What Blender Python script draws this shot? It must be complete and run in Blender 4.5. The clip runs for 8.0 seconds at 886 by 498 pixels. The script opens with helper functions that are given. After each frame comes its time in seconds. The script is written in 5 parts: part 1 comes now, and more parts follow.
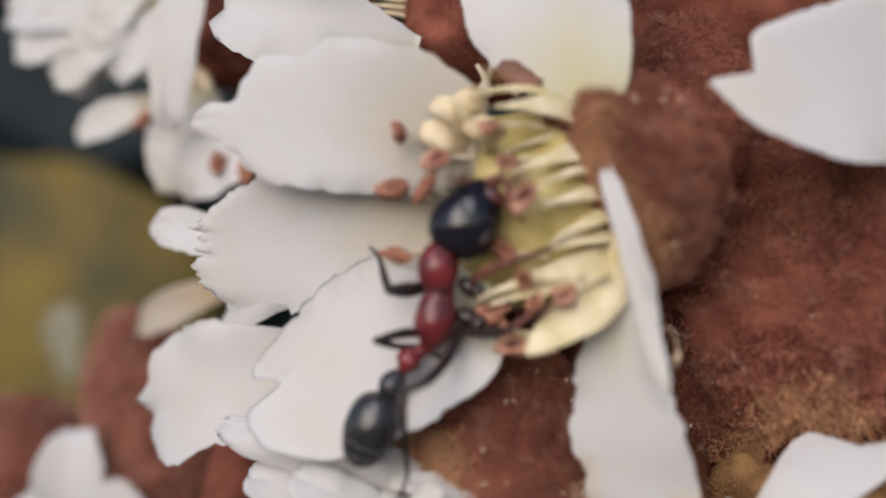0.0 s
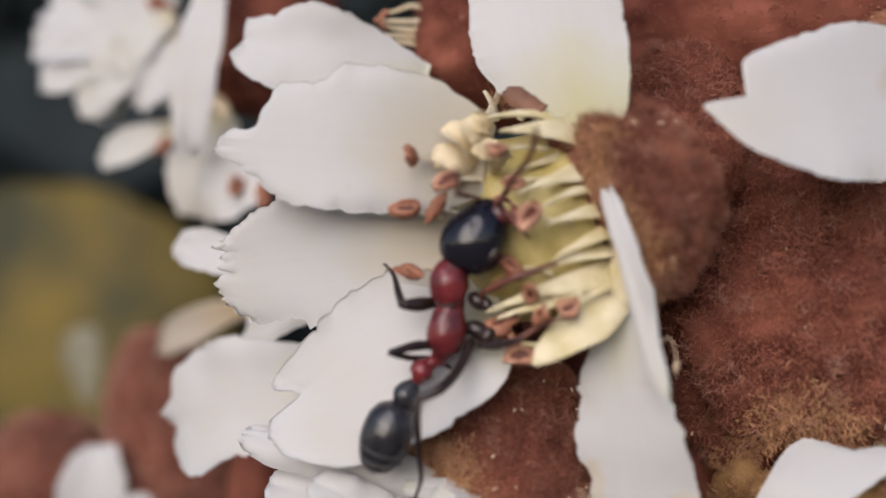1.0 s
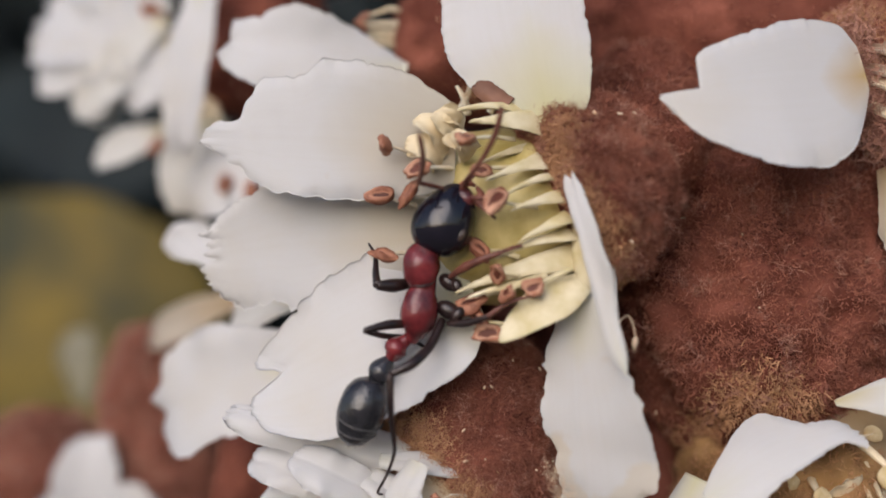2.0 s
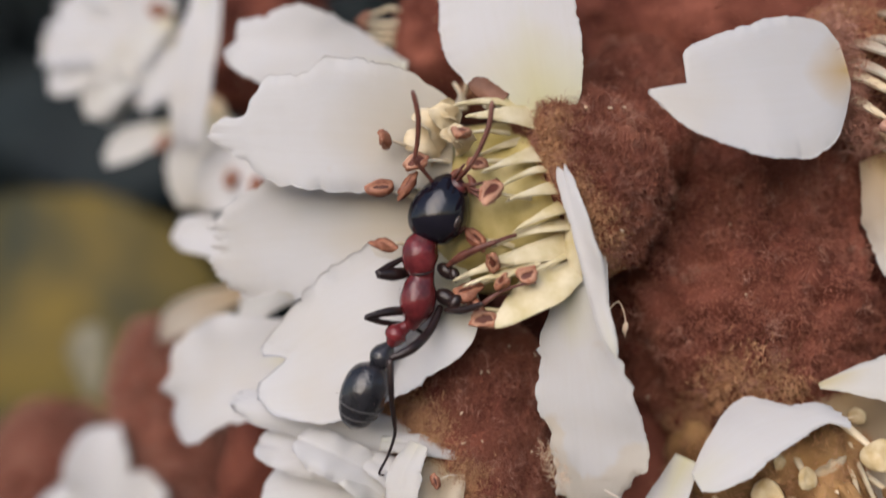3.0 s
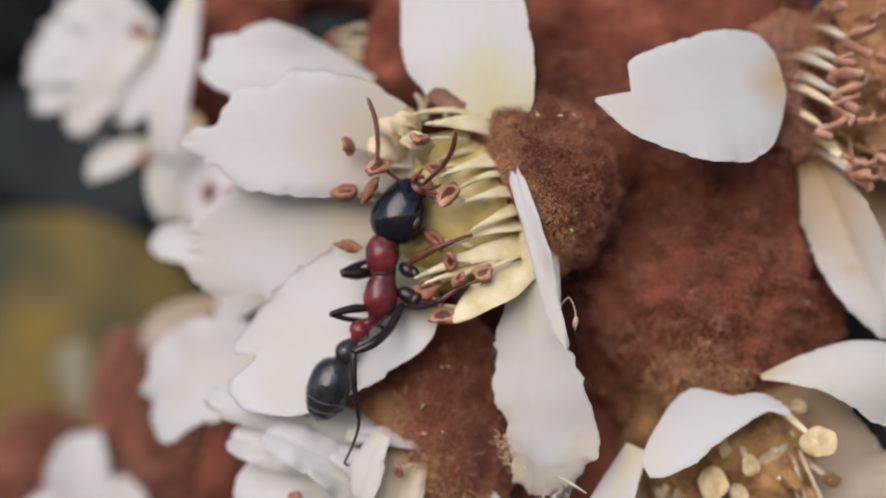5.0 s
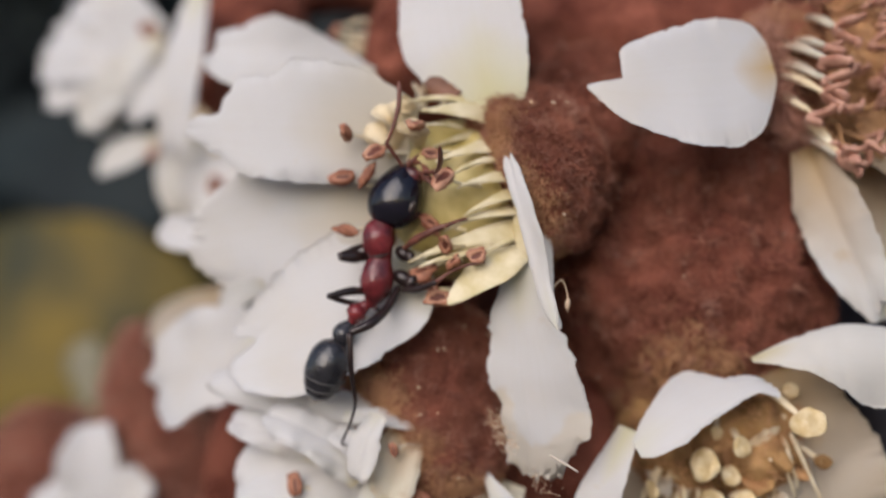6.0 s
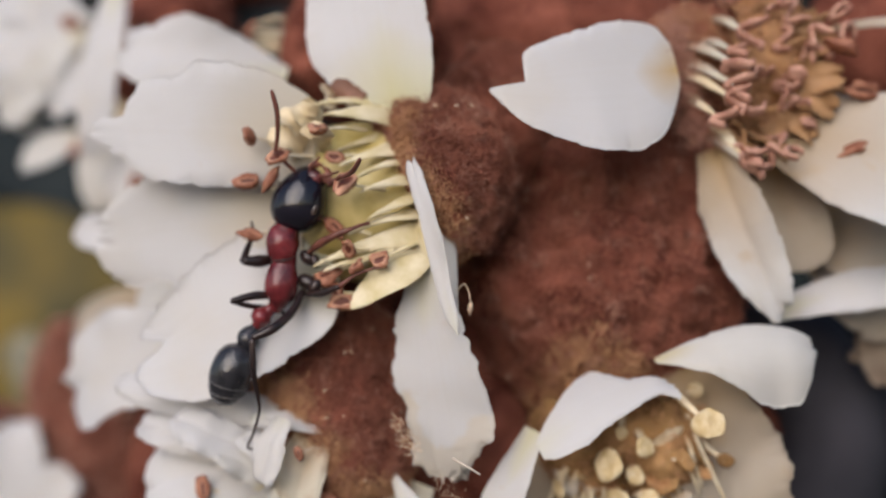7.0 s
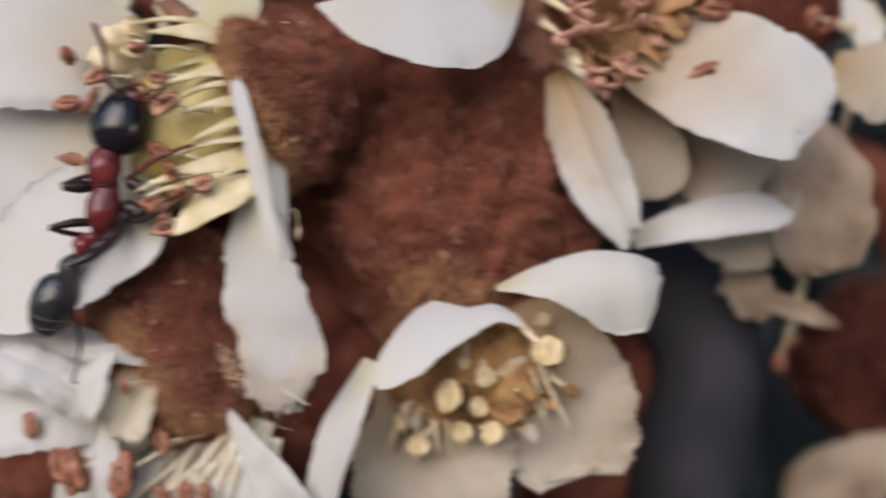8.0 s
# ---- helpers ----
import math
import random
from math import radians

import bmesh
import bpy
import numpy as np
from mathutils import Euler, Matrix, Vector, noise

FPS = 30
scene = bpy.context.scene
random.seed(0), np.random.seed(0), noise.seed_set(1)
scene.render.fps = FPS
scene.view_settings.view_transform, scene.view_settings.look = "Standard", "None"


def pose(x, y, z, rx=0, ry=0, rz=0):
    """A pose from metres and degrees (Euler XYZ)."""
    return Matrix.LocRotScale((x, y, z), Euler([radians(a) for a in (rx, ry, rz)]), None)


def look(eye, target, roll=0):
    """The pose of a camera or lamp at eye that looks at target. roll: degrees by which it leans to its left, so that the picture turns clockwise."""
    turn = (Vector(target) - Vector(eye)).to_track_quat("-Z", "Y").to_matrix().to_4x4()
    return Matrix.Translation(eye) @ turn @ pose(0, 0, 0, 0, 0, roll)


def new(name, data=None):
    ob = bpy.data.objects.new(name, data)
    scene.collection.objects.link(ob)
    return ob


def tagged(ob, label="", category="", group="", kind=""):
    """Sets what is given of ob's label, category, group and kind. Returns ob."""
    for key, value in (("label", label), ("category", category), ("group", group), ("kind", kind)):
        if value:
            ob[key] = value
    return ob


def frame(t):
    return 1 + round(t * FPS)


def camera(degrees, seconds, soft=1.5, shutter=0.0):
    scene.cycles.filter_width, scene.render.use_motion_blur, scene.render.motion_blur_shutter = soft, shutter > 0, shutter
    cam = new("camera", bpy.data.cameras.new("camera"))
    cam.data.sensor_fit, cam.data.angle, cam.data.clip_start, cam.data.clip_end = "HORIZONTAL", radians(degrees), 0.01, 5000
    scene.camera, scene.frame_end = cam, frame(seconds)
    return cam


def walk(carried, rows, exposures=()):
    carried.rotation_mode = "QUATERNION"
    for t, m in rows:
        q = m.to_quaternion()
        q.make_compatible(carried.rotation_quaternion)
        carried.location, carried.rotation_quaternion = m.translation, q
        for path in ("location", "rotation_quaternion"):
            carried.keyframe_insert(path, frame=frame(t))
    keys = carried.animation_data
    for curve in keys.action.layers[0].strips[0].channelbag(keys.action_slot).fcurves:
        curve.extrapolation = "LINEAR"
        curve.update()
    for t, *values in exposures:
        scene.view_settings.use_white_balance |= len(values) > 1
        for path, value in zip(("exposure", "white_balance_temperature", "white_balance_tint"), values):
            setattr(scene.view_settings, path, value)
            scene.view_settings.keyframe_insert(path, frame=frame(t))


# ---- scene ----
cam = camera(45, 8.0, soft=1.6, shutter=0.5)
PATH = [
    (0, (0.001770, -0.025591, -0.003719), (-0.009065, 0.023100, -0.000282), 1.879),
    (0.5, (0.001976, -0.026114, -0.003780), (-0.008687, 0.022614, -0.000340), 1.644),
    (1, (0.002075, -0.027031, -0.003996), (-0.009206, 0.021471, 0.000506), 1.492),
    (1.5, (0.002840, -0.027439, -0.004762), (-0.008108, 0.021127, -0.000134), 1.556),
    (1.7, (0.003187, -0.027793, -0.005074), (-0.007860, 0.020722, -0.000139), 1.529),
    (2.8, (0.003040, -0.029280, -0.004946), (-0.008551, 0.019023, 0.000748), 1.192),
    (3, (0.003644, -0.029410, -0.005444), (-0.007879, 0.018952, -0.000113), 1.216),
    (3.5, (0.002473, -0.030394, -0.006409), (-0.009035, 0.017901, -0.000484), 1.343),
    (4, (0.003694, -0.030583, -0.006149), (-0.007518, 0.017814, -0.000491), 1.025),
    (4.5, (0.004990, -0.030416, -0.006646), (-0.005861, 0.018042, -0.000808), 0.817),
    (4.7, (0.004645, -0.030773, -0.006426), (-0.006037, 0.017692, -0.000335), 0.801),
    (5.8, (0.005963, -0.030867, -0.007043), (-0.006741, 0.016873, 0.000672), 0.855),
    (6, (0.005703, -0.031161, -0.007405), (-0.006180, 0.016863, -0.000161), 1.027),
    (6.5, (0.006591, -0.031126, -0.007481), (-0.004947, 0.017088, -0.000980), 0.884),
    (7, (0.007691, -0.030829, -0.006613), (-0.002880, 0.017639, -0.000358), 0.546),
    (7.2, (0.007234, -0.030515, -0.008034), (-0.003555, 0.018039, -0.002928), 0.095),
    (7.3, (0.006911, -0.029863, -0.008446), (-0.004205, 0.018730, -0.004552), 0.439),
    (7.5, (0.008049, -0.029636, -0.007329), (-0.002327, 0.018895, -0.001238), -0.092),
    (7.6, (0.009355, -0.029748, -0.006851), (-0.001281, 0.018648, -0.000165), 0.416),
    (7.8, (0.010114, -0.029220, -0.007795), (-0.000408, 0.019359, -0.002379), 0.370),
    (8, (0.011523, -0.028650, -0.007859), (0.002122, 0.020206, -0.002885), 0.010),
]
walk(cam, [(t, look(eye, target, roll)) for t, eye, target, roll in PATH])
cam.data.dof.use_dof = True
cam.data.dof.focus_distance = 0.0302
cam.data.dof.aperture_fstop = 31

# ---- light: an open, overcast sky with a faint wide sun from high on the left ----
world = bpy.data.worlds.new("sky")
scene.world = world
world.use_nodes = True
wn = world.node_tree.nodes
sky = wn.new("ShaderNodeTexSky")
sky.sky_type, sky.sun_disc = "NISHITA", False
sky.sun_elevation, sky.sun_rotation = radians(26), radians(192)
sky.air_density, sky.dust_density, sky.ozone_density = 1.0, 1.5, 1.0
world.node_tree.links.new(sky.outputs["Color"], wn["Background"].inputs["Color"])
wn["Background"].inputs["Strength"].default_value = 0.15
sun_data = bpy.data.lights.new("sun", "SUN")
sun_data.energy, sun_data.angle, sun_data.color = 2.18, radians(56), (1.0, 0.935, 0.985)
sun = new("sun", sun_data)
sun.matrix_basis = look((-0.45, -2.2, 1.08), (0, 0, 0))
scene.view_settings.exposure = 0.0

MM = 0.001


# ---- materials ----
def material(name, rough=0.6, metal=0.0, spec=0.4):
    m = bpy.data.materials.new(name)
    m.use_nodes = True
    b = m.node_tree.nodes["Principled BSDF"]
    b.inputs["Roughness"].default_value = rough
    b.inputs["Metallic"].default_value = metal
    b.inputs["Specular IOR Level"].default_value = spec
    return m, m.node_tree.nodes, m.node_tree.links, b


def noise_node(n, l, scale, detail=4.0, coord="Object"):
    c = n.new("ShaderNodeTexCoord")
    t = n.new("ShaderNodeTexNoise")
    t.inputs["Scale"].default_value, t.inputs["Detail"].default_value = scale, detail
    l.new(c.outputs[coord], t.inputs["Vector"])
    return t


def ramp_node(n, stops):
    r = n.new("ShaderNodeValToRGB")
    while len(r.color_ramp.elements) < len(stops):
        r.color_ramp.elements.new(0.5)
    for e, (p, c) in zip(r.color_ramp.elements, stops):
        e.position, e.color = p, (*c, 1)
    return r


def mix_node(n, l, fac, a, b, mode="MIX"):
    m = n.new("ShaderNodeMix")
    m.data_type, m.blend_type = "RGBA", mode
    for sock, v in ((m.inputs[0], fac), (m.inputs[6], a), (m.inputs[7], b)):
        if hasattr(v, "links"):
            l.new(v, sock)
        else:
            sock.default_value = v if isinstance(v, float) else (*v, 1)
    return m.outputs[2]


def bump_node(n, l, b, height, strength, distance):
    u = n.new("ShaderNodeBump")
    u.inputs["Strength"].default_value, u.inputs["Distance"].default_value = strength, distance
    l.new(height, u.inputs["Height"])
    l.new(u.outputs["Normal"], b.inputs["Normal"])


def petal_material(name, base, blade, stain, blotch=0.0, reach=0.24, tip=None):
    """A petal: UV v runs from the claw to the tip, u across it. Claw tint, fine lengthwise veins, faint blotches."""
    m, n, l, b = material(name, 0.55, 0, 0.3)
    uv = n.new("ShaderNodeTexCoord")
    sep = n.new("ShaderNodeSeparateXYZ")
    l.new(uv.outputs["UV"], sep.inputs[0])
    big = noise_node(n, l, 420, 3)
    add = n.new("ShaderNodeMath")
    add.operation, add.inputs[1].default_value = "MULTIPLY_ADD", 0.22
    l.new(big.outputs["Fac"], add.inputs[0])
    l.new(sep.outputs["Y"], add.inputs[2])
    claw = ramp_node(n, [(0.10, (0, 0, 0)), (0.20 + reach, (1, 1, 1))])
    mid = n.new("ShaderNodeMath")
    mid.operation, mid.inputs[1].default_value = "SUBTRACT", 0.5
    l.new(sep.outputs["X"], mid.inputs[0])
    off = n.new("ShaderNodeMath")
    off.operation = "ABSOLUTE"
    l.new(mid.outputs[0], off.inputs[0])
    wide = n.new("ShaderNodeMath")
    wide.operation, wide.inputs[1].default_value = "MULTIPLY_ADD", 0.4
    l.new(off.outputs[0], wide.inputs[0])
    l.new(add.outputs[0], wide.inputs[2])
    l.new(wide.outputs[0], claw.inputs[0])
    col = mix_node(n, l, claw.outputs[0], base, blade)
    mp = n.new("ShaderNodeMapping")
    mp.inputs["Scale"].default_value = (22, 1.6, 1)
    l.new(uv.outputs["UV"], mp.inputs[0])
    vein = n.new("ShaderNodeTexNoise")
    vein.inputs["Scale"].default_value, vein.inputs["Detail"].default_value = 1.0, 3.0
    l.new(mp.outputs[0], vein.inputs["Vector"])
    vr = ramp_node(n, [(0.3, (0.985, 0.982, 0.972)), (0.62, (1, 1, 1))])
    l.new(vein.outputs["Fac"], vr.inputs[0])
    col = mix_node(n, l, 1.0, col, vr.outputs[0], "MULTIPLY")
    st = noise_node(n, l, 900, 5)
    sr = ramp_node(n, [(0.64 - blotch, (0, 0, 0)), (0.84 - blotch, (0.7, 0.7, 0.7))])
    l.new(st.outputs["Fac"], sr.inputs[0])
    col = mix_node(n, l, sr.outputs[0], col, stain)
    if tip:
        wear = n.new("ShaderNodeMath")
        wear.operation, wear.inputs[1].default_value = "MULTIPLY_ADD", 0.35
        l.new(st.outputs["Fac"], wear.inputs[0])
        l.new(wide.outputs[0], wear.inputs[2])
        tr2 = ramp_node(n, [(0.95, (0, 0, 0)), (1.0, (0.75, 0.75, 0.75))])
        low = n.new("ShaderNodeMath")
        low.operation, low.inputs[1].default_value = "MULTIPLY", 0.86
        l.new(wear.outputs[0], low.inputs[0])
        l.new(low.outputs[0], tr2.inputs[0])
        col = mix_node(n, l, tr2.outputs[0], col, tip)
    patch = noise_node(n, l, 300, 5)
    pr = ramp_node(n, [(0.46, (1, 1, 1)), (0.72, (0.985, 0.955, 0.90))])
    l.new(patch.outputs["Fac"], pr.inputs[0])
    col = mix_node(n, l, 1.0, col, pr.outputs[0], "MULTIPLY")
    l.new(col, b.inputs["Base Color"])
    soft = noise_node(n, l, 800, 7)
    both = n.new("ShaderNodeMath")
    both.operation, both.inputs[1].default_value = "MULTIPLY_ADD", 0.12
    l.new(vein.outputs["Fac"], both.inputs[0])
    l.new(soft.outputs["Fac"], both.inputs[2])
    bump_node(n, l, b, both.outputs[0], 0.22, 0.00010)
    tr = n.new("ShaderNodeBsdfTranslucent")
    l.new(col, tr.inputs["Color"])
    mx = n.new("ShaderNodeMixShader")
    mx.inputs[0].default_value = 0.38
    l.new(b.outputs[0], mx.inputs[1])
    l.new(tr.outputs[0], mx.inputs[2])
    l.new(mx.outputs[0], n["Material Output"].inputs["Surface"])
    return m


def plain_material(name, a, c, rough=0.6, scale=900, spec=0.4, bump=0.2, depth=0.00003, island=False, detail=5.0):
    m, n, l, b = material(name, rough, 0, spec)
    t = noise_node(n, l, scale, detail)
    r = ramp_node(n, [(0.3, a), (0.72, c)])
    l.new(t.outputs["Fac"], r.inputs[0])
    out = r.outputs[0]
    if island:
        g = n.new("ShaderNodeNewGeometry")
        ir = ramp_node(n, [(0.0, a), (0.6, tuple((p + q) / 2 for p, q in zip(a, c))), (1.0, c)])
        l.new(g.outputs["Random Per Island"], ir.inputs[0])
        out = mix_node(n, l, 0.28, out, ir.outputs[0])
    l.new(out, b.inputs["Base Color"])
    if bump:
        bump_node(n, l, b, t.outputs["Fac"], bump, depth)
    return m


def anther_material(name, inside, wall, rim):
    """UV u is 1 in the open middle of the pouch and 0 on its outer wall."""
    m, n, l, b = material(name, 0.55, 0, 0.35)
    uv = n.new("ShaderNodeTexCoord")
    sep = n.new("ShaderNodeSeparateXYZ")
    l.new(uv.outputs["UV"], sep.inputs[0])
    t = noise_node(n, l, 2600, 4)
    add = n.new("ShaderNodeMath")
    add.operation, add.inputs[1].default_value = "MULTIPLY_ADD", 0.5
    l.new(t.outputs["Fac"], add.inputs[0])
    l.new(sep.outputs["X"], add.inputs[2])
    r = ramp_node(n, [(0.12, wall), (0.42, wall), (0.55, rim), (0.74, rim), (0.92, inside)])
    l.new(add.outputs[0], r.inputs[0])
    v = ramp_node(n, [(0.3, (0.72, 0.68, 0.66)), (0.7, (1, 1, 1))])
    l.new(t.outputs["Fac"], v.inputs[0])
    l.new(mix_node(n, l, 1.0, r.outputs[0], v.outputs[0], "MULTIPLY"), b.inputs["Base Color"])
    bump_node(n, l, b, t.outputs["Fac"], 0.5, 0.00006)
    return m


PETAL_GREEN = petal_material("green_based_petal", (0.66, 0.63, 0.30), (0.715, 0.706, 0.706), (0.66, 0.56, 0.42), -0.06, 0.42)
PETAL = petal_material("white_petal", (0.72, 0.69, 0.45), (0.715, 0.706, 0.706), (0.66, 0.56, 0.42), -0.06)
PETAL_BEIGE = petal_material("beige_based_white_petal", (0.62, 0.545, 0.40), (0.715, 0.706, 0.706), (0.66, 0.56, 0.42), -0.04, 0.50)
PETAL_TORN = petal_material("white_petal_with_dried_tip", (0.70, 0.67, 0.46), (0.715, 0.706, 0.706), (0.62, 0.52, 0.40), -0.02, 0.24, (0.69, 0.63, 0.54))
PETAL_CREAM = petal_material("cream_petal", (0.62, 0.54, 0.30), (0.71, 0.695, 0.665), (0.58, 0.46, 0.30), 0.0)
PETAL_TAN = petal_material("fading_tan_petal", (0.40, 0.27, 0.125), (0.59, 0.525, 0.44), (0.50, 0.37, 0.23), 0.05, 0.66)
PETAL_STAIN = petal_material("golden_stained_petal", (0.50, 0.29, 0.07), (0.78, 0.73, 0.62), (0.42, 0.21, 0.05), 0.06, 0.72)
PETAL_PLAIN = petal_material("white_petal_blade", (0.72, 0.705, 0.62), (0.715, 0.706, 0.706), (0.66, 0.56, 0.42), -0.06)
PETAL_RUST = petal_material("rust_based_petal", (0.60, 0.42, 0.18), (0.715, 0.706, 0.706), (0.66, 0.56, 0.42), -0.06, 0.16)
FILAMENT_GOLD = petal_material("golden_based_filament", (0.36, 0.17, 0.055), (0.76, 0.71, 0.60), (0.55, 0.34, 0.16), 0.0, 0.95)
PETAL_WARM = petal_material("tan_based_white_petal", (0.50, 0.33, 0.13), (0.72, 0.715, 0.71), (0.60, 0.45, 0.26), 0.04, 0.78)
THROAT_RUST = plain_material("rusty_tan_throat", (0.20, 0.085, 0.03), (0.60, 0.35, 0.17), 0.7, 700, 0.2, 0.5, 0.00008)
# calyx brown darkened to stand in for shade on the bud at the right
SKIN_SHADED = plain_material("shade_darkened_calyx", (0.022, 0.007, 0.006), (0.085, 0.026, 0.019), 0.95, 400, 0.05, 0.8, 0.0003)
FILAMENT = plain_material("pale_yellow_filament", (0.50, 0.415, 0.21), (0.71, 0.63, 0.45), 0.5, 1500, 0.35)
FILAMENT_WHITE = plain_material("cream_white_filament", (0.66, 0.55, 0.38), (0.82, 0.78, 0.66), 0.5, 1500, 0.35)
FILAMENT_TAN = plain_material("cream_filament", (0.58, 0.44, 0.26), (0.80, 0.72, 0.54), 0.5, 1500, 0.35)
FLAP = plain_material("dried_pinkish_tan_tissue", (0.07, 0.03, 0.019), (0.22, 0.105, 0.066), 0.6, 900, 0.3, 0.5, 0.00008)
STIGMA = plain_material("cream_yellow_stigma", (0.58, 0.46, 0.27), (0.75, 0.645, 0.46), 0.5, 1500, 0.35)
CURLED = plain_material("curled_pinkish_tan_anther", (0.32, 0.14, 0.095), (0.58, 0.34, 0.255), 0.55, 1800, 0.35, 0.5, 0.00006)
LOBE = plain_material("tan_inner_lobe", (0.20, 0.095, 0.038), (0.44, 0.255, 0.125), 0.6, 700, 0.3, 0.4, 0.00008)
CUP = plain_material("pale_yellow_flower_cup", (0.36, 0.275, 0.075), (0.64, 0.53, 0.24), 0.45, 1100, 0.4)
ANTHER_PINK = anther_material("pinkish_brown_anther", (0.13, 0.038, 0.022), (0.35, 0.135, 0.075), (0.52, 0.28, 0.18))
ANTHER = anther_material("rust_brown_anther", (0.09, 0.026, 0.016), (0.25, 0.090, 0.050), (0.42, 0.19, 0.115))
ANTHER_PALE = plain_material("pale_yellow_anther", (0.50, 0.36, 0.17), (0.73, 0.62, 0.41), 0.5, 2600, 0.35, 0.5, 0.00006)
SKIN = plain_material("brown_felted_calyx", (0.070, 0.020, 0.014), (0.27, 0.095, 0.064), 0.95, 520, 0.05, 0.8, 0.00025, detail=9.0)
HAIR = plain_material("rusty_brown_felt_hairs", (0.165, 0.054, 0.036), (0.43, 0.18, 0.12), 0.95, 420, 0.15, 0.0, island=True)
HAIR_LIGHT = plain_material("pale_pinkish_tufts", (0.30, 0.135, 0.095), (0.50, 0.27, 0.20), 0.85, 700, 0.15, 0.0, island=True)
HAIR_GOLD = plain_material("golden_tan_hairs", (0.36, 0.17, 0.085), (0.60, 0.36, 0.20), 0.9, 600, 0.2, 0.0, island=True)
DRIED = plain_material("dried_beige_petal", (0.46, 0.38, 0.30), (0.62, 0.56, 0.49), 0.7, 900, 0.2, 0.5, 0.00008)
THROAT_TAN = plain_material("tan_flower_throat", (0.11, 0.05, 0.016), (0.50, 0.30, 0.13), 0.7, 600, 0.2, 0.5, 0.00008)
HAIR_PALE = plain_material("pale_tan_hairs", (0.55, 0.36, 0.22), (0.78, 0.62, 0.46), 0.7, 900, 0.2, 0.0, island=True)
ANT_BLACK = plain_material("glossy_black_chitin", (0.004, 0.004, 0.008), (0.010, 0.008, 0.014), 0.13, 1300, 0.5, 0.5, 0.00012)
ANT_GREY = plain_material("satin_dark_grey_chitin", (0.010, 0.010, 0.012), (0.030, 0.028, 0.033), 0.24, 1600, 0.6, 0.8, 0.00012)
ANT_RED = plain_material("dark_red_chitin", (0.045, 0.005, 0.006), (0.19, 0.024, 0.028), 0.27, 1900, 0.5, 0.8, 0.00009)
ANT_LEG = plain_material("dark_brown_chitin", (0.010, 0.006, 0.006), (0.032, 0.016, 0.014), 0.32, 3500, 0.45, 0.1, 0.00001)
ANT_BAND = plain_material("pale_grey_chitin", (0.05, 0.046, 0.046), (0.10, 0.094, 0.09), 0.4, 4000, 0.4, 0.1, 0.00001)
ANT_FACE = plain_material("dark_maroon_chitin", (0.030, 0.008, 0.010), (0.13, 0.030, 0.030), 0.3, 2600, 0.5, 0.6, 0.00006)
ANT_EYE = plain_material("grey_brown_eye", (0.028, 0.02, 0.018), (0.085, 0.058, 0.05), 0.3, 9000, 0.5, 0.3, 0.00001)
ANT_FEELER = plain_material("dark_reddish_chitin", (0.075, 0.024, 0.017), (0.19, 0.065, 0.044), 0.4, 3500, 0.4, 0.1, 0.00001)
ANT_TAN = plain_material("reddish_brown_chitin", (0.16, 0.045, 0.025), (0.30, 0.10, 0.06), 0.4, 3500, 0.4, 0.1, 0.00001)
LEAF = plain_material("yellowing_leaf", (0.003, 0.012, 0.003), (0.145, 0.095, 0.004), 0.6, 120, 0.3, 0.2, 0.0003)
# green taken down to near black: the shrub's shade is in this colour
LEAF_SHADED = plain_material("shade_darkened_leaf", (0.0018, 0.0052, 0.0065), (0.006, 0.0145, 0.0155), 0.7, 25, 0.3, 0.2, 0.0005)
LEAF_PALE = plain_material("dull_pale_leaf", (0.14, 0.13, 0.09), (0.27, 0.25, 0.18), 0.7, 300, 0.2, 0.3, 0.0002)
DULL = plain_material("dull_beige_dried_petal", (0.16, 0.11, 0.075), (0.46, 0.37, 0.29), 0.8, 420, 0.2, 0.5, 0.0002)
BARK = plain_material("grey_brown_bark", (0.009, 0.011, 0.014), (0.075, 0.070, 0.084), 0.85, 110, 0.2, 0.6, 0.0006)
# unseen ground, its paleness made up to bounce light onto the undersides
SOIL_BOUNCE = plain_material("pale_bounce_ground", (0.13, 0.12, 0.105), (0.26, 0.24, 0.21), 0.95, 6, 0.1, 0.5, 0.02)


# ---- building helpers, in millimetres ----
def V(*a):
    return Vector(a[0] if len(a) == 1 else a)


def thing(name, at, label, category, group="", kind=""):
    ob = new(name)
    ob.empty_display_size = 0.001
    ob.location = V(at) * MM
    ob["mm"] = 1
    return tagged(ob, label, category, group, kind)


def origin_of(ob):
    o = Vector((0, 0, 0))
    while ob is not None:
        o += ob.location
        ob = ob.parent
    return o


def part(name, data, mat, parent, label="", smooth=True, kind=""):
    """data: (points in mm as an n x 3 array, faces, uv per point or None). Points lie in the world's millimetres."""
    pts, faces, uv = data
    me = bpy.data.meshes.new(name)
    o = origin_of(parent)
    me.from_pydata((np.asarray(pts, float) * MM - np.array(o)).tolist(), [], faces)
    if uv is not None:
        layer = me.uv_layers.new(name="UVMap")
        idx = np.empty(len(me.loops), dtype=np.int32)
        me.loops.foreach_get("vertex_index", idx)
        layer.data.foreach_set("uv", np.asarray(uv, dtype=np.float32)[idx].ravel())
    if smooth:
        me.polygons.foreach_set("use_smooth", [True] * len(me.polygons))
    me.materials.append(mat)
    me.update()
    ob = new(name, me)
    ob.parent = parent
    return tagged(ob, label, kind=kind)


def unit(a):
    a = np.asarray(a, float)
    return a / (np.linalg.norm(a, axis=-1, keepdims=True) + 1e-12)


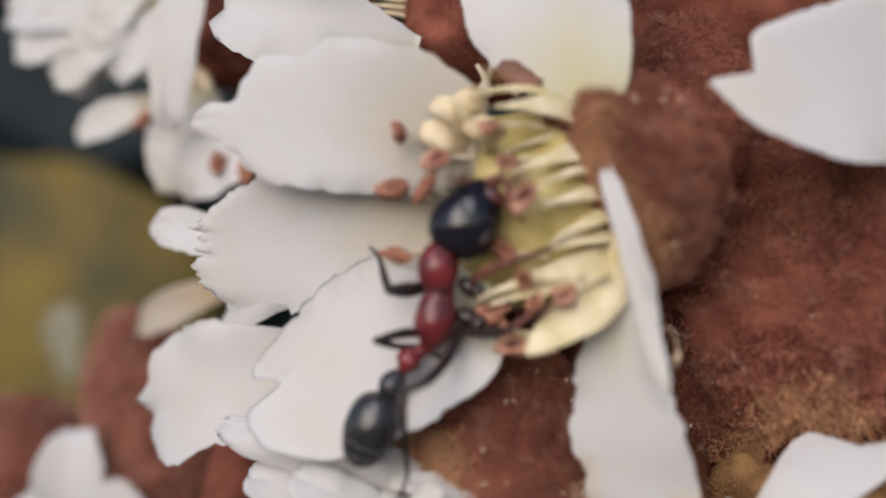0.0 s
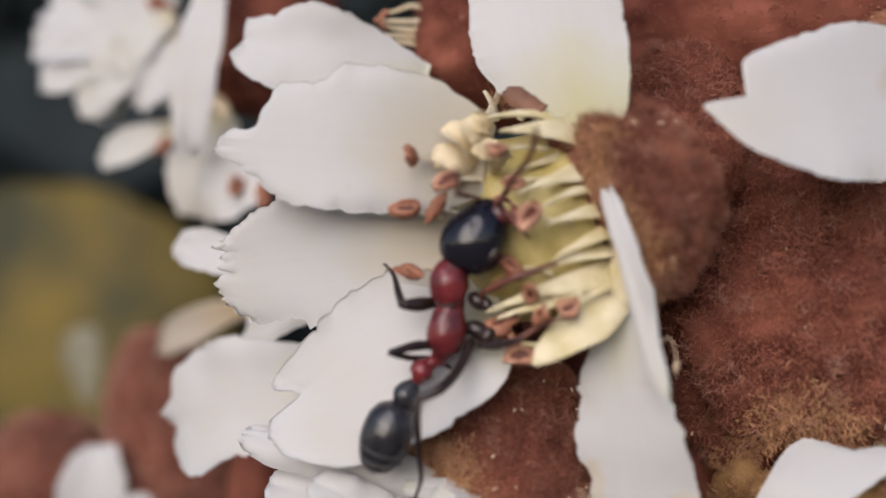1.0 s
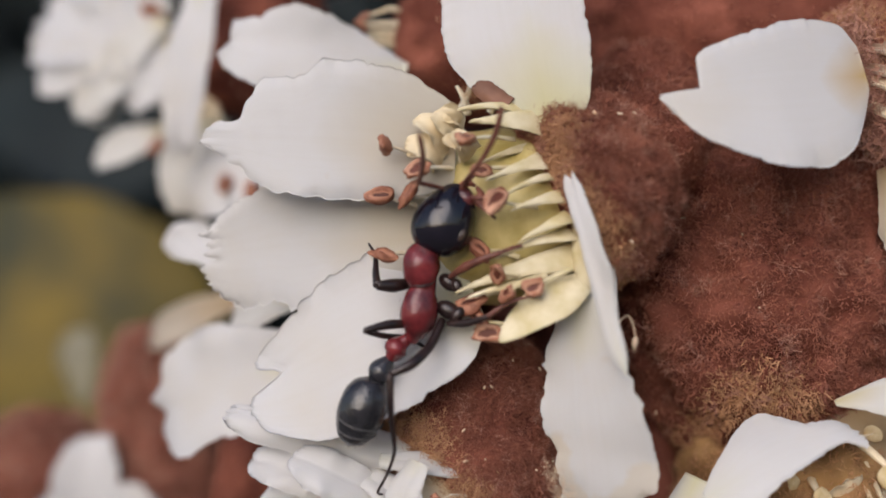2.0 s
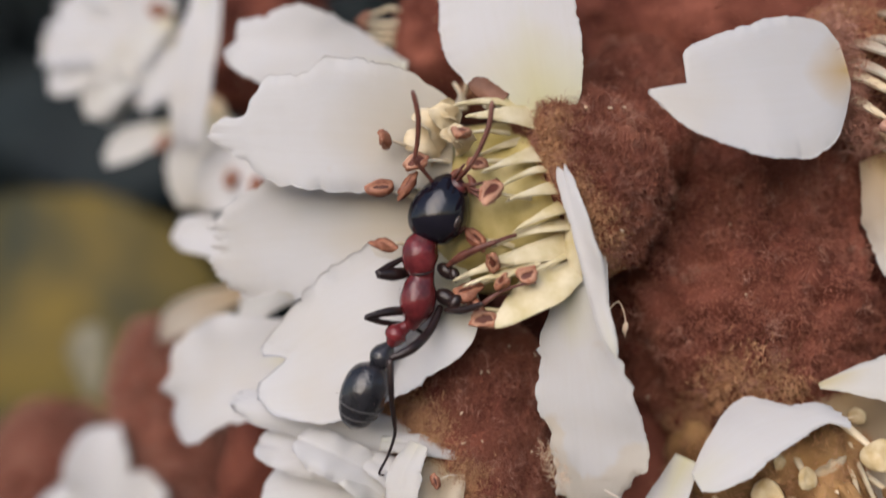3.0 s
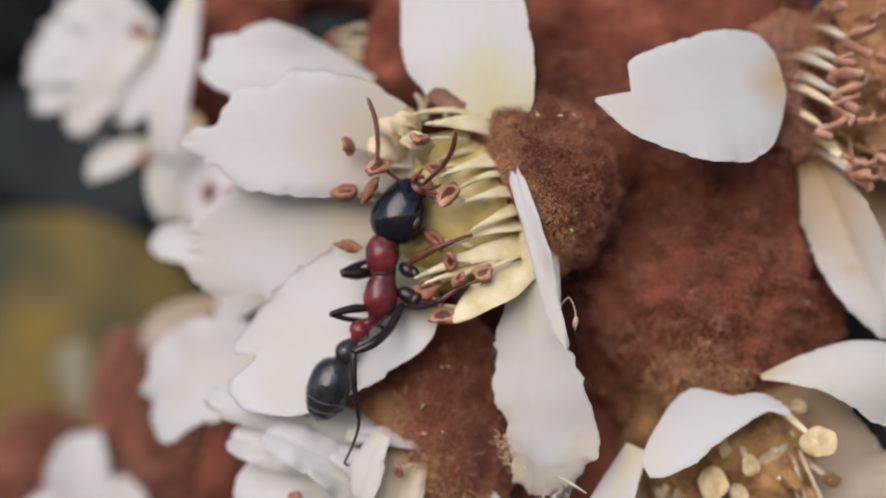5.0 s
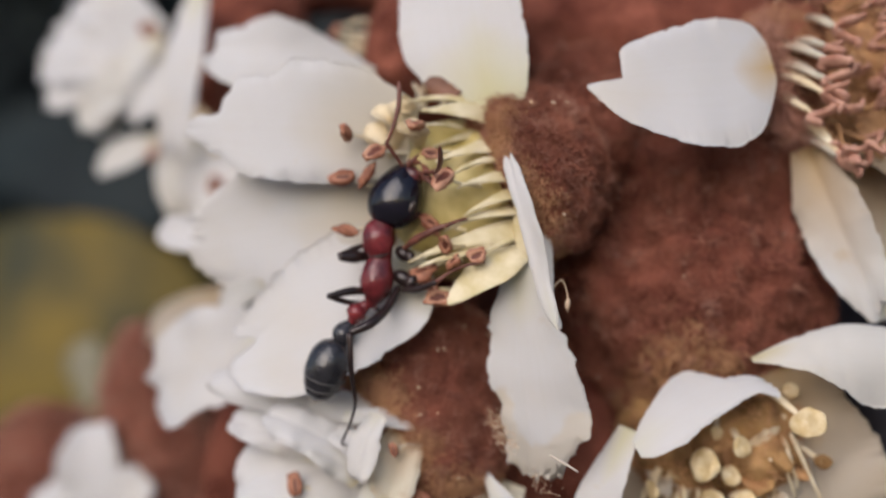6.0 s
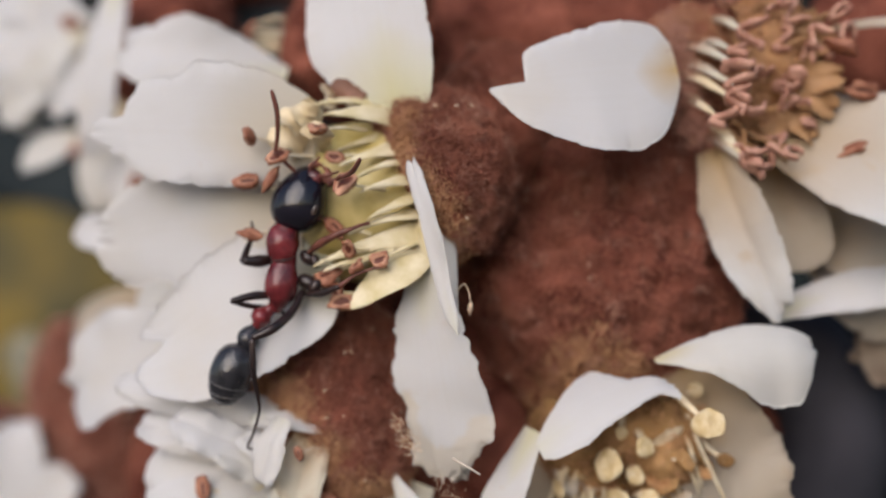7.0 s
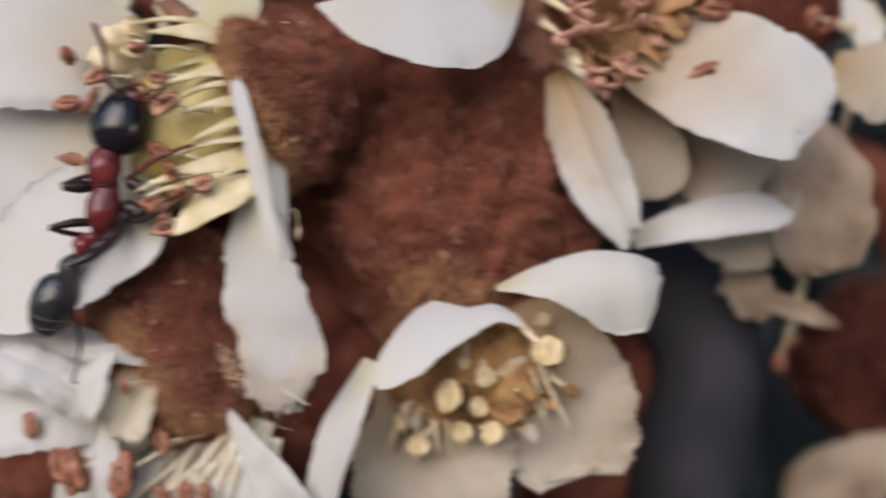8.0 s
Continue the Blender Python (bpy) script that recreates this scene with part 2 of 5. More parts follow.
def wave(p, seed, scale):
    """Smooth pseudo-random field in -1..1 over points p (n x 3)."""
    rs = np.random.RandomState(seed)
    out = 0
    for k in range(7):
        q = rs.normal(size=3) * scale * (0.6 + 0.25 * k)
        out = out + np.sin(p @ q + rs.uniform(0, 6.28)) / (1 + 0.35 * k)
    return out / 3.2


def grid_faces(nu, nv, flip=False, shift=0):
    f = []
    for i in range(nu - 1):
        for j in range(nv - 1):
            a = shift + i * nv + j
            q = (a, a + 1, a + nv + 1, a + nv)
            f.append(q[::-1] if flip else q)
    return f


def petal_data(base, tip, width=1.0, normal=(0, -1, 0), bow=0.05, curl=0.0, cup=0.05, notch=0.06, ruffle=0.05, jag=0.03, claw=0.22, widest=0.62,
               skew=0.0, thick=0.13, seed=1, nu=64, nv=27, blunt=2.6, left=None, right=None, end=None, fold=0.0, lip=-0.014, crumple=0.04):
    """A petal from its claw to its tip. bow, curl: lengthwise arch and tip lift along the normal; cup: raised margins; skew: bends
    sideways; left, right: half-widths in mm as (share of the length, mm) pairs; end: how far the end margin juts out, in shares of
    the length, from the left to the right margin; fold: a crease along the middle; lip: how far the margin rolls up, in shares of
    the width, less than 0: rolls back; crumple: depth in mm of the dents in the blade."""
    rs = np.random.RandomState(seed)
    base, tip = np.array(base, float), np.array(tip, float)
    L = np.linalg.norm(tip - base)
    d = (tip - base) / L
    n = np.array(normal, float)
    n = unit(n - d * (n @ d))
    s = np.cross(d, n)
    line = np.linspace(0, 1, nu)
    u, v = np.meshgrid(line, np.linspace(-1, 1, nv), indexing="ij")
    v = np.sign(v) * (1 - (1 - np.abs(v)) ** 1.3)
    ph = rs.uniform(0, 6.28, 12)
    if left:
        def margin(pairs):
            k, w = np.array(pairs).T
            h, m = np.diff(k), np.diff(w) / np.diff(k)
            g = np.r_[m[0], np.where(m[:-1] * m[1:] > 0, 2 * m[:-1] * m[1:] / (m[:-1] + m[1:] + 1e-9), 0), m[-1]]
            j = np.clip(np.searchsorted(k, line, side="right") - 1, 0, len(h) - 1)
            t = (line - k[j]) / h[j]
            return ((1 + 2 * t) * (1 - t) ** 2 * w[j] + t * (1 - t) ** 2 * h[j] * g[j] + t * t * (3 - 2 * t) * w[j + 1] + t * t * (t - 1) * h[j] * g[j + 1]).clip(0)
        lo, hi = margin(left), margin(right)
        width = float((lo + hi).max())
        half = np.where(v < 0, lo[:, None], hi[:, None])
    else:
        rise = claw + (1 - claw) * np.sin(np.pi / 2 * np.clip(u / widest, 0, 1)) ** 1.3
        fall = (1 - np.clip((u - widest) / (1 - widest), 0, 1) ** blunt) ** (1 / blunt)
        lean = 1 + 0.12 * np.sin(ph[8] + 2.5 * u) * np.sign(v)
        half = width / 2 * rise * fall * lean
    def uneven(k, at):
        """Random steps of falling size along a margin, at 0..1."""
        return sum(a * np.interp(at * m, np.arange(m + 2), k.normal(size=m + 2)) for m, a in ((7, 0.55), (19, 0.5), (46, 0.42), (90, 0.3)))
    one, two = uneven(rs, line), uneven(rs, line)
    rag = np.where(v < 0, one[:, None], two[:, None])
    rag = rag - 1.2 * np.clip(-rag - 0.9, 0, 1.2)
    x = v * (half + jag * width * 0.5 * rag * np.clip(u * 4, 0, 1) * np.clip(half / width * 5, 0, 1))
    rel = x / (width / 2)
    along = L * u
    far = np.clip(u, 0, 1) ** 5
    along = along - L * far * (notch * np.exp(-((rel - 0.2 * np.sin(ph[3])) / 0.2) ** 2) + jag * 0.8 * uneven(rs, np.clip(rel / 2.6 + 0.5, 0, 1)))
    if end:
        along = along + L * np.clip((u - 0.45) / 0.55, 0, 1) ** 2 * np.interp(v, np.linspace(-1, 1, len(end)), end)
    x = x + skew * width * u * u
    z = L * (bow * 4 * u * (1 - u) + curl * u ** 3) + cup * width * rel ** 2 * np.clip(u * 2, 0, 1)
    z = z + ruffle * width * (np.clip(np.abs(rel), 0, 1.2) ** 2 + 0.15 * u) * (np.sin(4.5 * u + 1.5 * v + ph[6]) + 0.5 * np.sin(9 * u - 2 * v + ph[7]) + 0.25 * np.sin(21 * u + ph[11])) * 0.5
    z = z - fold * width * np.exp(-(rel / 0.18) ** 2)
    edge = np.maximum(np.clip((np.abs(v) - 0.70) / 0.30, 0, 1), np.clip((u - 0.90) / 0.10, 0, 1))
    z = z + lip * width * edge ** 2 * (1 + 0.9 * np.clip(np.where(v < 0, two[:, None], one[:, None]), -1.0, 1.2)) * np.clip(u * 3, 0, 1)
    p = base + along[..., None] * d + x[..., None] * s + z[..., None] * n
    q = p.reshape(-1, 3)
    z2 = 0.010 * width * wave(q, seed + 3, 1.4 / max(width, 0.5) ** 0.5) + crumple * (0.7 * wave(q, seed + 5, 1.1) + 0.5 * (0.35 - np.abs(wave(q, seed + 6, 1.7))) + 0.25 * wave(q, seed + 7, 4.5))
    z2 = z2.reshape(u.shape) * np.clip(u * 3, 0, 1)
    p = p + z2[..., None] * n
    du, dv = np.gradient(p, axis=0), np.gradient(p, axis=1)
    nn = unit(np.cross(dv, du))
    nn = np.where((nn @ n)[..., None] < 0, -nn, nn)
    t = thick * (1 - 0.8 * np.maximum(np.abs(v), u ** 6) ** 4)
    front, back = p + nn * t[..., None] / 2, p - nn * t[..., None] / 2
    pts = np.concatenate([front.reshape(-1, 3), back.reshape(-1, 3)])
    N = nu * nv
    faces = grid_faces(nu, nv) + grid_faces(nu, nv, True, N)
    rim = [i * nv for i in range(nu)] + [(nu - 1) * nv + j for j in range(1, nv)] + [i * nv + nv - 1 for i in range(nu - 2, -1, -1)] + [j for j in range(nv - 2, 0, -1)]
    faces += [(a, N + a, N + b, b) for a, b in zip(rim, rim[1:] + rim[:1])]
    uv = np.stack([v / 2 + 0.5, u], -1).reshape(-1, 2)
    return pts, faces, np.concatenate([uv, uv])


def scaled(pairs, k):
    return [(u, w * k) for u, w in pairs]


def tube_data(points, radii, sides=8, flat=1.0, caps=True):
    """A tube through points (mm) with a radius at each; flat squeezes it."""
    P = np.array(points, float)
    m = len(P)
    if m < 12:  # a smooth line through the points
        t = np.arange(m)
        k = max(12, 4 * m)
        tt = np.linspace(0, m - 1, k)
        R = np.interp(tt, t, radii)
        Q = np.empty((k, 3))
        for i, x in enumerate(tt):
            j = min(int(x), m - 2)
            f = x - j
            p0, p1, p2, p3 = P[max(j - 1, 0)], P[j], P[j + 1], P[min(j + 2, m - 1)]
            Q[i] = 0.5 * (2 * p1 + (p2 - p0) * f + (2 * p0 - 5 * p1 + 4 * p2 - p3) * f * f + (3 * p1 - p0 - 3 * p2 + p3) * f ** 3)
        P = Q
    else:
        R = np.array(radii, float)
    T = unit(np.gradient(P, axis=0))
    ref = np.array([0.13, -0.9, 0.31])
    a = unit(np.cross(T, ref))
    b = np.cross(T, a)
    ang = np.linspace(0, 2 * np.pi, sides, endpoint=False)
    ring = P[:, None] + R[:, None, None] * (np.cos(ang)[None, :, None] * a[:, None] + flat * np.sin(ang)[None, :, None] * b[:, None])
    pts = ring.reshape(-1, 3)
    k = len(P)
    faces = [(i * sides + j, i * sides + (j + 1) % sides, (i + 1) * sides + (j + 1) % sides, (i + 1) * sides + j) for i in range(k - 1) for j in range(sides)]
    if caps:
        faces += [tuple(range(sides))[::-1], tuple((k - 1) * sides + j for j in range(sides))]
    return pts, faces, None


def join_data(items):
    pts, faces, n = [], [], 0
    for p, f, _ in items:
        pts.append(np.asarray(p))
        faces += [tuple(i + n for i in q) for q in f]
        n += len(p)
    return np.concatenate(pts), faces, None


def bulb_shape(base, tip, radii, lump=0.06, seed=1, flat=1.0, scale=0.9, fine=0.17):
    """A lumpy body of revolution from base to tip; returns a function from (s, angle) arrays to points."""
    base, tip = np.array(base, float), np.array(tip, float)
    d = unit(tip - base)
    a = unit(np.cross(d, (0, 1, 0.2)))
    b = np.cross(d, a)
    ks = np.linspace(0, 1, len(radii))

    def at(s, ang):
        s = np.asarray(s, float)
        r = np.interp(s, ks, radii) * np.sqrt(np.clip(1 - np.abs(2 * s - 1) ** 7, 0, 1))
        p = base + s[..., None] * (tip - base) + r[..., None] * (np.cos(ang)[..., None] * a + flat * np.sin(ang)[..., None] * b)
        q = p.reshape(-1, 3)
        h = lump * max(radii) * wave(q, seed, scale) + fine * wave(q, seed + 40, 2.2) + 0.5 * fine * wave(q, seed + 41, 5.0) + 1.3 * fine * (0.3 - np.abs(wave(q, seed + 42, 1.5)))
        return p + h.reshape(s.shape)[..., None] * unit(p - (base + s[..., None] * (tip - base)))
    return at


def bulb_data(shape, ns=80, na=100):
    s, a = np.meshgrid(np.linspace(0, 1, ns), np.linspace(0, 2 * np.pi, na, endpoint=False), indexing="ij")
    s = 0.5 - 0.5 * np.cos(np.pi * s)
    pts = shape(s, a).reshape(-1, 3)
    faces = [(i * na + j, i * na + (j + 1) % na, (i + 1) * na + (j + 1) % na, (i + 1) * na + j) for i in range(ns - 1) for j in range(na)]
    return pts, faces, None


def hair_data(roots, normals, length, width, seed, lie=1.0, spread=1.1):
    """Short curled hairs, each a bent three-piece blade, matted in tufts."""
    rs = np.random.RandomState(seed)
    n = len(roots)
    side = unit(np.stack([wave(roots, seed + k, 3.0) for k in range(3)], -1) + 0.8 * rs.normal(size=(n, 3)))
    side = unit(side - normals * (side * normals).sum(-1, keepdims=True))
    ln = length * rs.uniform(0.45, 1.5, (n, 1))
    d1 = unit(normals * rs.uniform(0.3, 0.9, (n, 1)) + lie * side * rs.uniform(0.3, 1.0, (n, 1)))
    d2 = unit(d1 + spread * unit(rs.normal(size=(n, 3))) - 0.25 * normals)
    d3 = unit(d2 + spread * unit(rs.normal(size=(n, 3))) - 0.55 * normals)
    w = unit(np.cross(d1, rs.normal(size=(n, 3)))) * width * rs.uniform(0.5, 1.5, (n, 1))
    p1 = roots + d1 * ln * 0.36
    p2 = p1 + d2 * ln * 0.34
    p3 = p2 + d3 * ln * 0.3
    r0 = roots - normals * 0.04
    pts = np.stack([r0 - w, r0 + w, p1 - w, p1 + w, p2 - w * 0.8, p2 + w * 0.8, p3 - w * 0.3, p3 + w * 0.3], 1).reshape(-1, 3)
    k = np.arange(n)[:, None] * 8
    faces = np.concatenate([k + [0, 1, 3, 2], k + [2, 3, 5, 4], k + [4, 5, 7, 6]]).tolist()
    return pts, faces, None


def fur(parent, shape, count, seed, length=0.22, width=0.0085, s0=0.02, s1=0.98, mat=None, specks=14, gold=(), tufts=0):
    """Felt on a bulb: tufted hairs on the side that can be seen, as one part, and a few pale grains caught in it."""
    rs = np.random.RandomState(seed)
    s, a = rs.uniform(s0, s1, count * 4), rs.uniform(0, 2 * np.pi, count * 4)
    p = shape(s, a)
    e = 1e-3
    nrm = unit(np.cross(shape(s, a + e) - p, shape(np.clip(s + e, 0, 1), a) - p))
    mid = p.mean(0)
    nrm = np.where(((nrm * (p - mid)).sum(-1) < 0)[:, None], -nrm, nrm)
    keep = (nrm[:, 1] < 0.3) & (wave(p, seed + 5, 3.2) + rs.uniform(-0.9, 0.5, len(p)) > -0.5)
    p, nrm = p[keep][:count], nrm[keep][:count]
    nrm2 = unit(nrm + 0.6 * np.stack([wave(p, seed + 7, 2.4), wave(p, seed + 8, 2.4), wave(p, seed + 9, 2.4)], -1))
    pale = np.zeros(len(p), bool)
    for c, r in gold:
        pale |= np.linalg.norm((p - np.array(c))[:, [0, 2]], axis=1) + r * 0.35 * rs.normal(size=len(p)) < r
    part("felt_hairs", hair_data(p[~pale], nrm2[~pale], length, width, seed, 1.5), mat or HAIR, parent, "matted rusty-brown felt", smooth=False, kind="stuff")
    if pale.any():
        part("felt_hairs", hair_data(p[pale], nrm2[pale], length * 1.2, width, seed + 1, 1.5), HAIR_GOLD, parent, "golden tan felt near the rim", smooth=False, kind="stuff")
    if tufts:
        c = np.repeat(rs.choice(len(p), tufts, replace=False), 26)
        side = rs.normal(size=(len(c), 3)) * np.repeat(rs.uniform(0.03, 0.13, tufts), 26)[:, None]
        part("felt_nap", hair_data(p[c] + side, unit(nrm2[c] + 0.3 * rs.normal(size=(len(c), 3))), length * 1.5, width * 0.6, seed + 2, 0.9), HAIR_LIGHT, parent, "pale pinkish tufts in the felt", smooth=False, kind="stuff")
    k = rs.choice(len(p), specks, replace=False)
    part("pollen_grains", join_data([ellipsoid_data(p[i] + nrm[i] * 0.15, rs.normal(size=3), rs.uniform(0.08, 0.2), 0.07, n=5, m=6) for i in k]), HAIR_PALE, parent, "pale grains caught in the felt", kind="stuff")


def fringe(parent, line, count, seed, length=0.5, width=0.012, spread=0.25, lean=(0, -1, 0), mat=None, name="fringe_hairs", label="pale tan hairs along the rim"):
    """A strip of loose pale hairs along a line."""
    rs = np.random.RandomState(seed)
    P = np.array(line, float)
    k = rs.uniform(0, len(P) - 1, count)
    p = np.stack([np.interp(k, np.arange(len(P)), P[:, c]) for c in range(3)], -1) + rs.normal(size=(count, 3)) * spread
    nrm = unit(np.array(lean, float) + 0.7 * rs.normal(size=(count, 3)))
    part(name, hair_data(p, nrm, length, width, seed), mat or HAIR_PALE, parent, label, smooth=False, kind="stuff")


def anther_data(at, along, size, seed, flat=0.75, slit=0.4):
    """A crumpled two-lobed pouch with a furrow along its front and a sunken middle."""
    rs = np.random.RandomState(seed)
    d = unit(np.array(along, float) + 0.001)
    b = unit(np.array((0.1, -1, 0.15)) + 0.45 * rs.normal(size=3))
    b = unit(b - d * (b @ d))
    a = np.cross(d, b)
    th, ph = np.meshgrid(np.linspace(0, np.pi, 12), np.linspace(0, 2 * np.pi, 16, endpoint=False), indexing="ij")
    x, y, z = np.cos(th), np.sin(th) * np.cos(ph), np.sin(th) * np.sin(ph)
    q = np.stack([x, y, z], -1)
    bump = 1 + 0.46 * wave(q.reshape(-1, 3), seed, 2.8).reshape(x.shape) + 0.14 * wave(q.reshape(-1, 3), seed + 1, 6.0).reshape(x.shape)
    front = (z > 0) * np.clip(1 - np.sqrt((x / 0.95) ** 2 + (y / slit) ** 2) + 0.25 * wave(q.reshape(-1, 3), seed + 4, 3.0).reshape(x.shape), 0, 1)
    sink = 0.55 * np.clip(front * 2.2, 0, 1)
    ends = 1 + 0.14 * np.sin(5 * x + seed) * y
    p = np.array(at) + size * (0.62 * (x * bump * ends)[..., None] * d + 0.40 * (y * bump)[..., None] * a + flat * (0.36 * z * bump - sink * 0.5)[..., None] * b)
    f = [(i * 16 + j, (i + 1) * 16 + j, (i + 1) * 16 + (j + 1) % 16, i * 16 + (j + 1) % 16) for i in range(11) for j in range(16)]
    return p.reshape(-1, 3), f, np.stack([np.clip(front * 1.6 + 0.25 * (z > -0.2) * (front == 0), 0, 1), 0 * x], -1).reshape(-1, 2)


def curl_data(at, along, size, seed):
    """A withered anther: a fleshy ribbon curled into a loop with a tail."""
    rs = np.random.RandomState(seed)
    d = unit(np.array(along, float) + 0.001)
    a = unit(np.cross(d, unit(np.array((0.1, -1, 0.2)) + 0.35 * rs.normal(size=3))))
    t = np.linspace(0, 1, 30)
    ang = 0.4 + t * rs.uniform(4.6, 7.4)
    r = size * (0.50 - 0.16 * t)
    b = np.cross(d, a)
    flip = rs.choice([-1, 1])
    if seed % 4:
        p = np.array(at) + (size * (1.1 * t - 0.5))[:, None] * a * flip + (size * 0.42 * np.sin(6.6 * t + rs.uniform(0, 3)))[:, None] * d + (size * 0.2 * np.sin(5 * t))[:, None] * b
        return tube_data(p, size * (0.10 + 0.05 * np.sin(np.pi * t) + 0.02 * np.sin(19 * t)), 10, 1.8)
    p = np.array(at) + (r * np.cos(ang))[:, None] * d + flip * (r * np.sin(ang))[:, None] * a + (size * 0.25 * np.sin(5 * t + rs.uniform(0, 6)))[:, None] * b
    return tube_data(p, size * (0.10 + 0.05 * np.sin(np.pi * t) + 0.02 * np.sin(19 * t)), 10, 1.8)


def disc_data(at, facing, size, seed):
    """A round, flat, pale anther with a puckered rim and a dented face."""
    n = unit(np.array(facing, float))
    a = unit(np.cross(n, (0.3, 0.1, 1)))
    b = np.cross(n, a)
    th, ph = np.meshgrid(np.linspace(0, np.pi, 14), np.linspace(0, 2 * np.pi, 24, endpoint=False), indexing="ij")
    x, y, z = np.sin(th) * np.cos(ph), np.sin(th) * np.sin(ph), np.cos(th)
    q = np.stack([x, y, z], -1).reshape(-1, 3)
    rim = 1 + 0.32 * wave(q, seed, 1.7).reshape(x.shape) + 0.05 * wave(q, seed + 1, 6.0).reshape(x.shape)
    deep = 0.12 * z * (1 - 0.75 * np.exp(-((x - 0.1) ** 2 + y ** 2) / 0.16)) + 0.05 * wave(q, seed + 2, 3.0).reshape(x.shape)
    p = np.array(at) + size * (0.5 * (x * rim)[..., None] * a + 0.44 * (y * rim)[..., None] * b + deep[..., None] * n)
    f = [(i * 24 + j, (i + 1) * 24 + j, (i + 1) * 24 + (j + 1) % 24, i * 24 + (j + 1) % 24) for i in range(13) for j in range(24)]
    return p.reshape(-1, 3), f, None


def stamen(parent, root, head, seed, size=0.5, thick=0.16, sag=(0, 0, 0), fmat=None, amat=None, turn=None, end=0.35, curled=False, disc=False):
    """A tapering filament from root to head that carries an anther."""
    rs = np.random.RandomState(seed)
    root, head = np.array(root, float), np.array(head, float)
    mid = (root + head) / 2 + np.array(sag) + rs.normal(size=3) * 0.08
    f = part("stamen", tube_data([root, (root * 2 + mid) / 3, mid, (mid + head) / 2, head], [thick, thick * 0.95, thick * 0.8, thick * 0.6, thick * end], 8, 0.65), fmat or FILAMENT, parent)
    along = turn if turn is not None else unit(head - mid) + rs.normal(size=3) * 0.6
    if disc:
        part("anther", disc_data(head, (0.5 * rs.normal(), -1, 0.35 * rs.normal()), size, seed), amat, f, "pale round anther")
        return f
    at = head + unit(head - mid) * size * 0.15
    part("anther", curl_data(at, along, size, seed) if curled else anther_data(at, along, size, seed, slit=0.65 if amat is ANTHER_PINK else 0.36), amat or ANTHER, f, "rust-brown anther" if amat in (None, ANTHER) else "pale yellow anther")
    return f


def ellipsoid_data(center, axis, length, wide, deep=None, taper=0.0, n=18, m=24, up=(0, -1, 0), power=1.0):
    """A smooth egg: length along axis, wide across the view, deep along up; taper > 0 narrows the far end."""
    d = unit(np.array(axis, float))
    u = np.array(up, float)
    u = unit(u - d * (u @ d))
    s = np.cross(d, u)
    deep = deep or wide
    th, ph = np.meshgrid(np.linspace(0, np.pi, n), np.linspace(0, 2 * np.pi, m, endpoint=False), indexing="ij")
    r = np.sin(th) ** power * (1 - taper * np.cos(th))
    p = np.array(center) + 0.5 * (length * np.cos(th)[..., None] * d + r[..., None] * (wide * np.cos(ph)[..., None] * s + deep * np.sin(ph)[..., None] * u))
    f = [(i * m + j, (i + 1) * m + j, (i + 1) * m + (j + 1) % m, i * m + (j + 1) % m) for i in range(n - 1) for j in range(m)]
    return p.reshape(-1, 3), f, None


def loft_data(points, wide, deep=0.9, sides=28, steps=56, up=(0, -1, 0), ridge=0.0, seed=1):
    """A smooth body along points (mm) with a half-width at each; deep: its depth as a share of the width; ridge: faint unevenness."""
    P, R = np.array(points, float), np.array(wide, float)
    m = len(P)
    tt = np.linspace(0, m - 1, steps)
    j = np.clip(tt.astype(int), 0, m - 2)
    f = (tt - j)[:, None]
    A = np.column_stack([P, R])
    p0, p1, p2, p3 = A[np.maximum(j - 1, 0)], A[j], A[j + 1], A[np.minimum(j + 2, m - 1)]
    Q = 0.5 * (2 * p1 + (p2 - p0) * f + (2 * p0 - 5 * p1 + 4 * p2 - p3) * f * f + (3 * p1 - p0 - 3 * p2 + p3) * f ** 3)
    C, R = Q[:, :3], np.clip(Q[:, 3], 0.002, None)
    d = unit(np.gradient(C, axis=0))
    u = np.array(up, float)
    u = unit(u - d * (d @ u)[:, None])
    s = np.cross(d, u)
    a = np.linspace(0, 2 * np.pi, sides, endpoint=False)
    p = C[:, None] + R[:, None, None] * (np.cos(a)[None, :, None] * s[:, None] + deep * np.sin(a)[None, :, None] * u[:, None])
    if ridge:
        p = p + ridge * wave(p.reshape(-1, 3), seed, 6.0).reshape(p.shape[:2])[..., None] * unit(p - C[:, None])
    f = [(i * sides + k, i * sides + (k + 1) % sides, (i + 1) * sides + (k + 1) % sides, (i + 1) * sides + k) for i in range(steps - 1) for k in range(sides)]
    f += [tuple(range(sides))[::-1], tuple((steps - 1) * sides + k for k in range(sides))]
    return p.reshape(-1, 3), f, None


def bristles(parent, data, count, seed, length, mat, label):
    """Sparse fine hairs standing on a smooth body."""
    rs = np.random.RandomState(seed)
    p = data[0]
    k = rs.choice(len(p), count)
    n = unit(p[k] - p.mean(0))
    part("bristles", hair_data(p[k] + 0.03 * rs.normal(size=(count, 3)) * (1 - n), n, length, 0.0035, seed, 0.6, 0.2), mat, parent, label, smooth=False, kind="stuff")


def leaf_data(base, tip, width, normal, bow=0.1, fold=0.15, seed=1, blunt=1.6):
    return petal_data(base, tip, width, normal, bow=bow, curl=-0.1, cup=fold, notch=-0.03, ruffle=0.04, jag=0.01, claw=0.08, widest=0.5, thick=0.5, seed=seed, blunt=blunt)


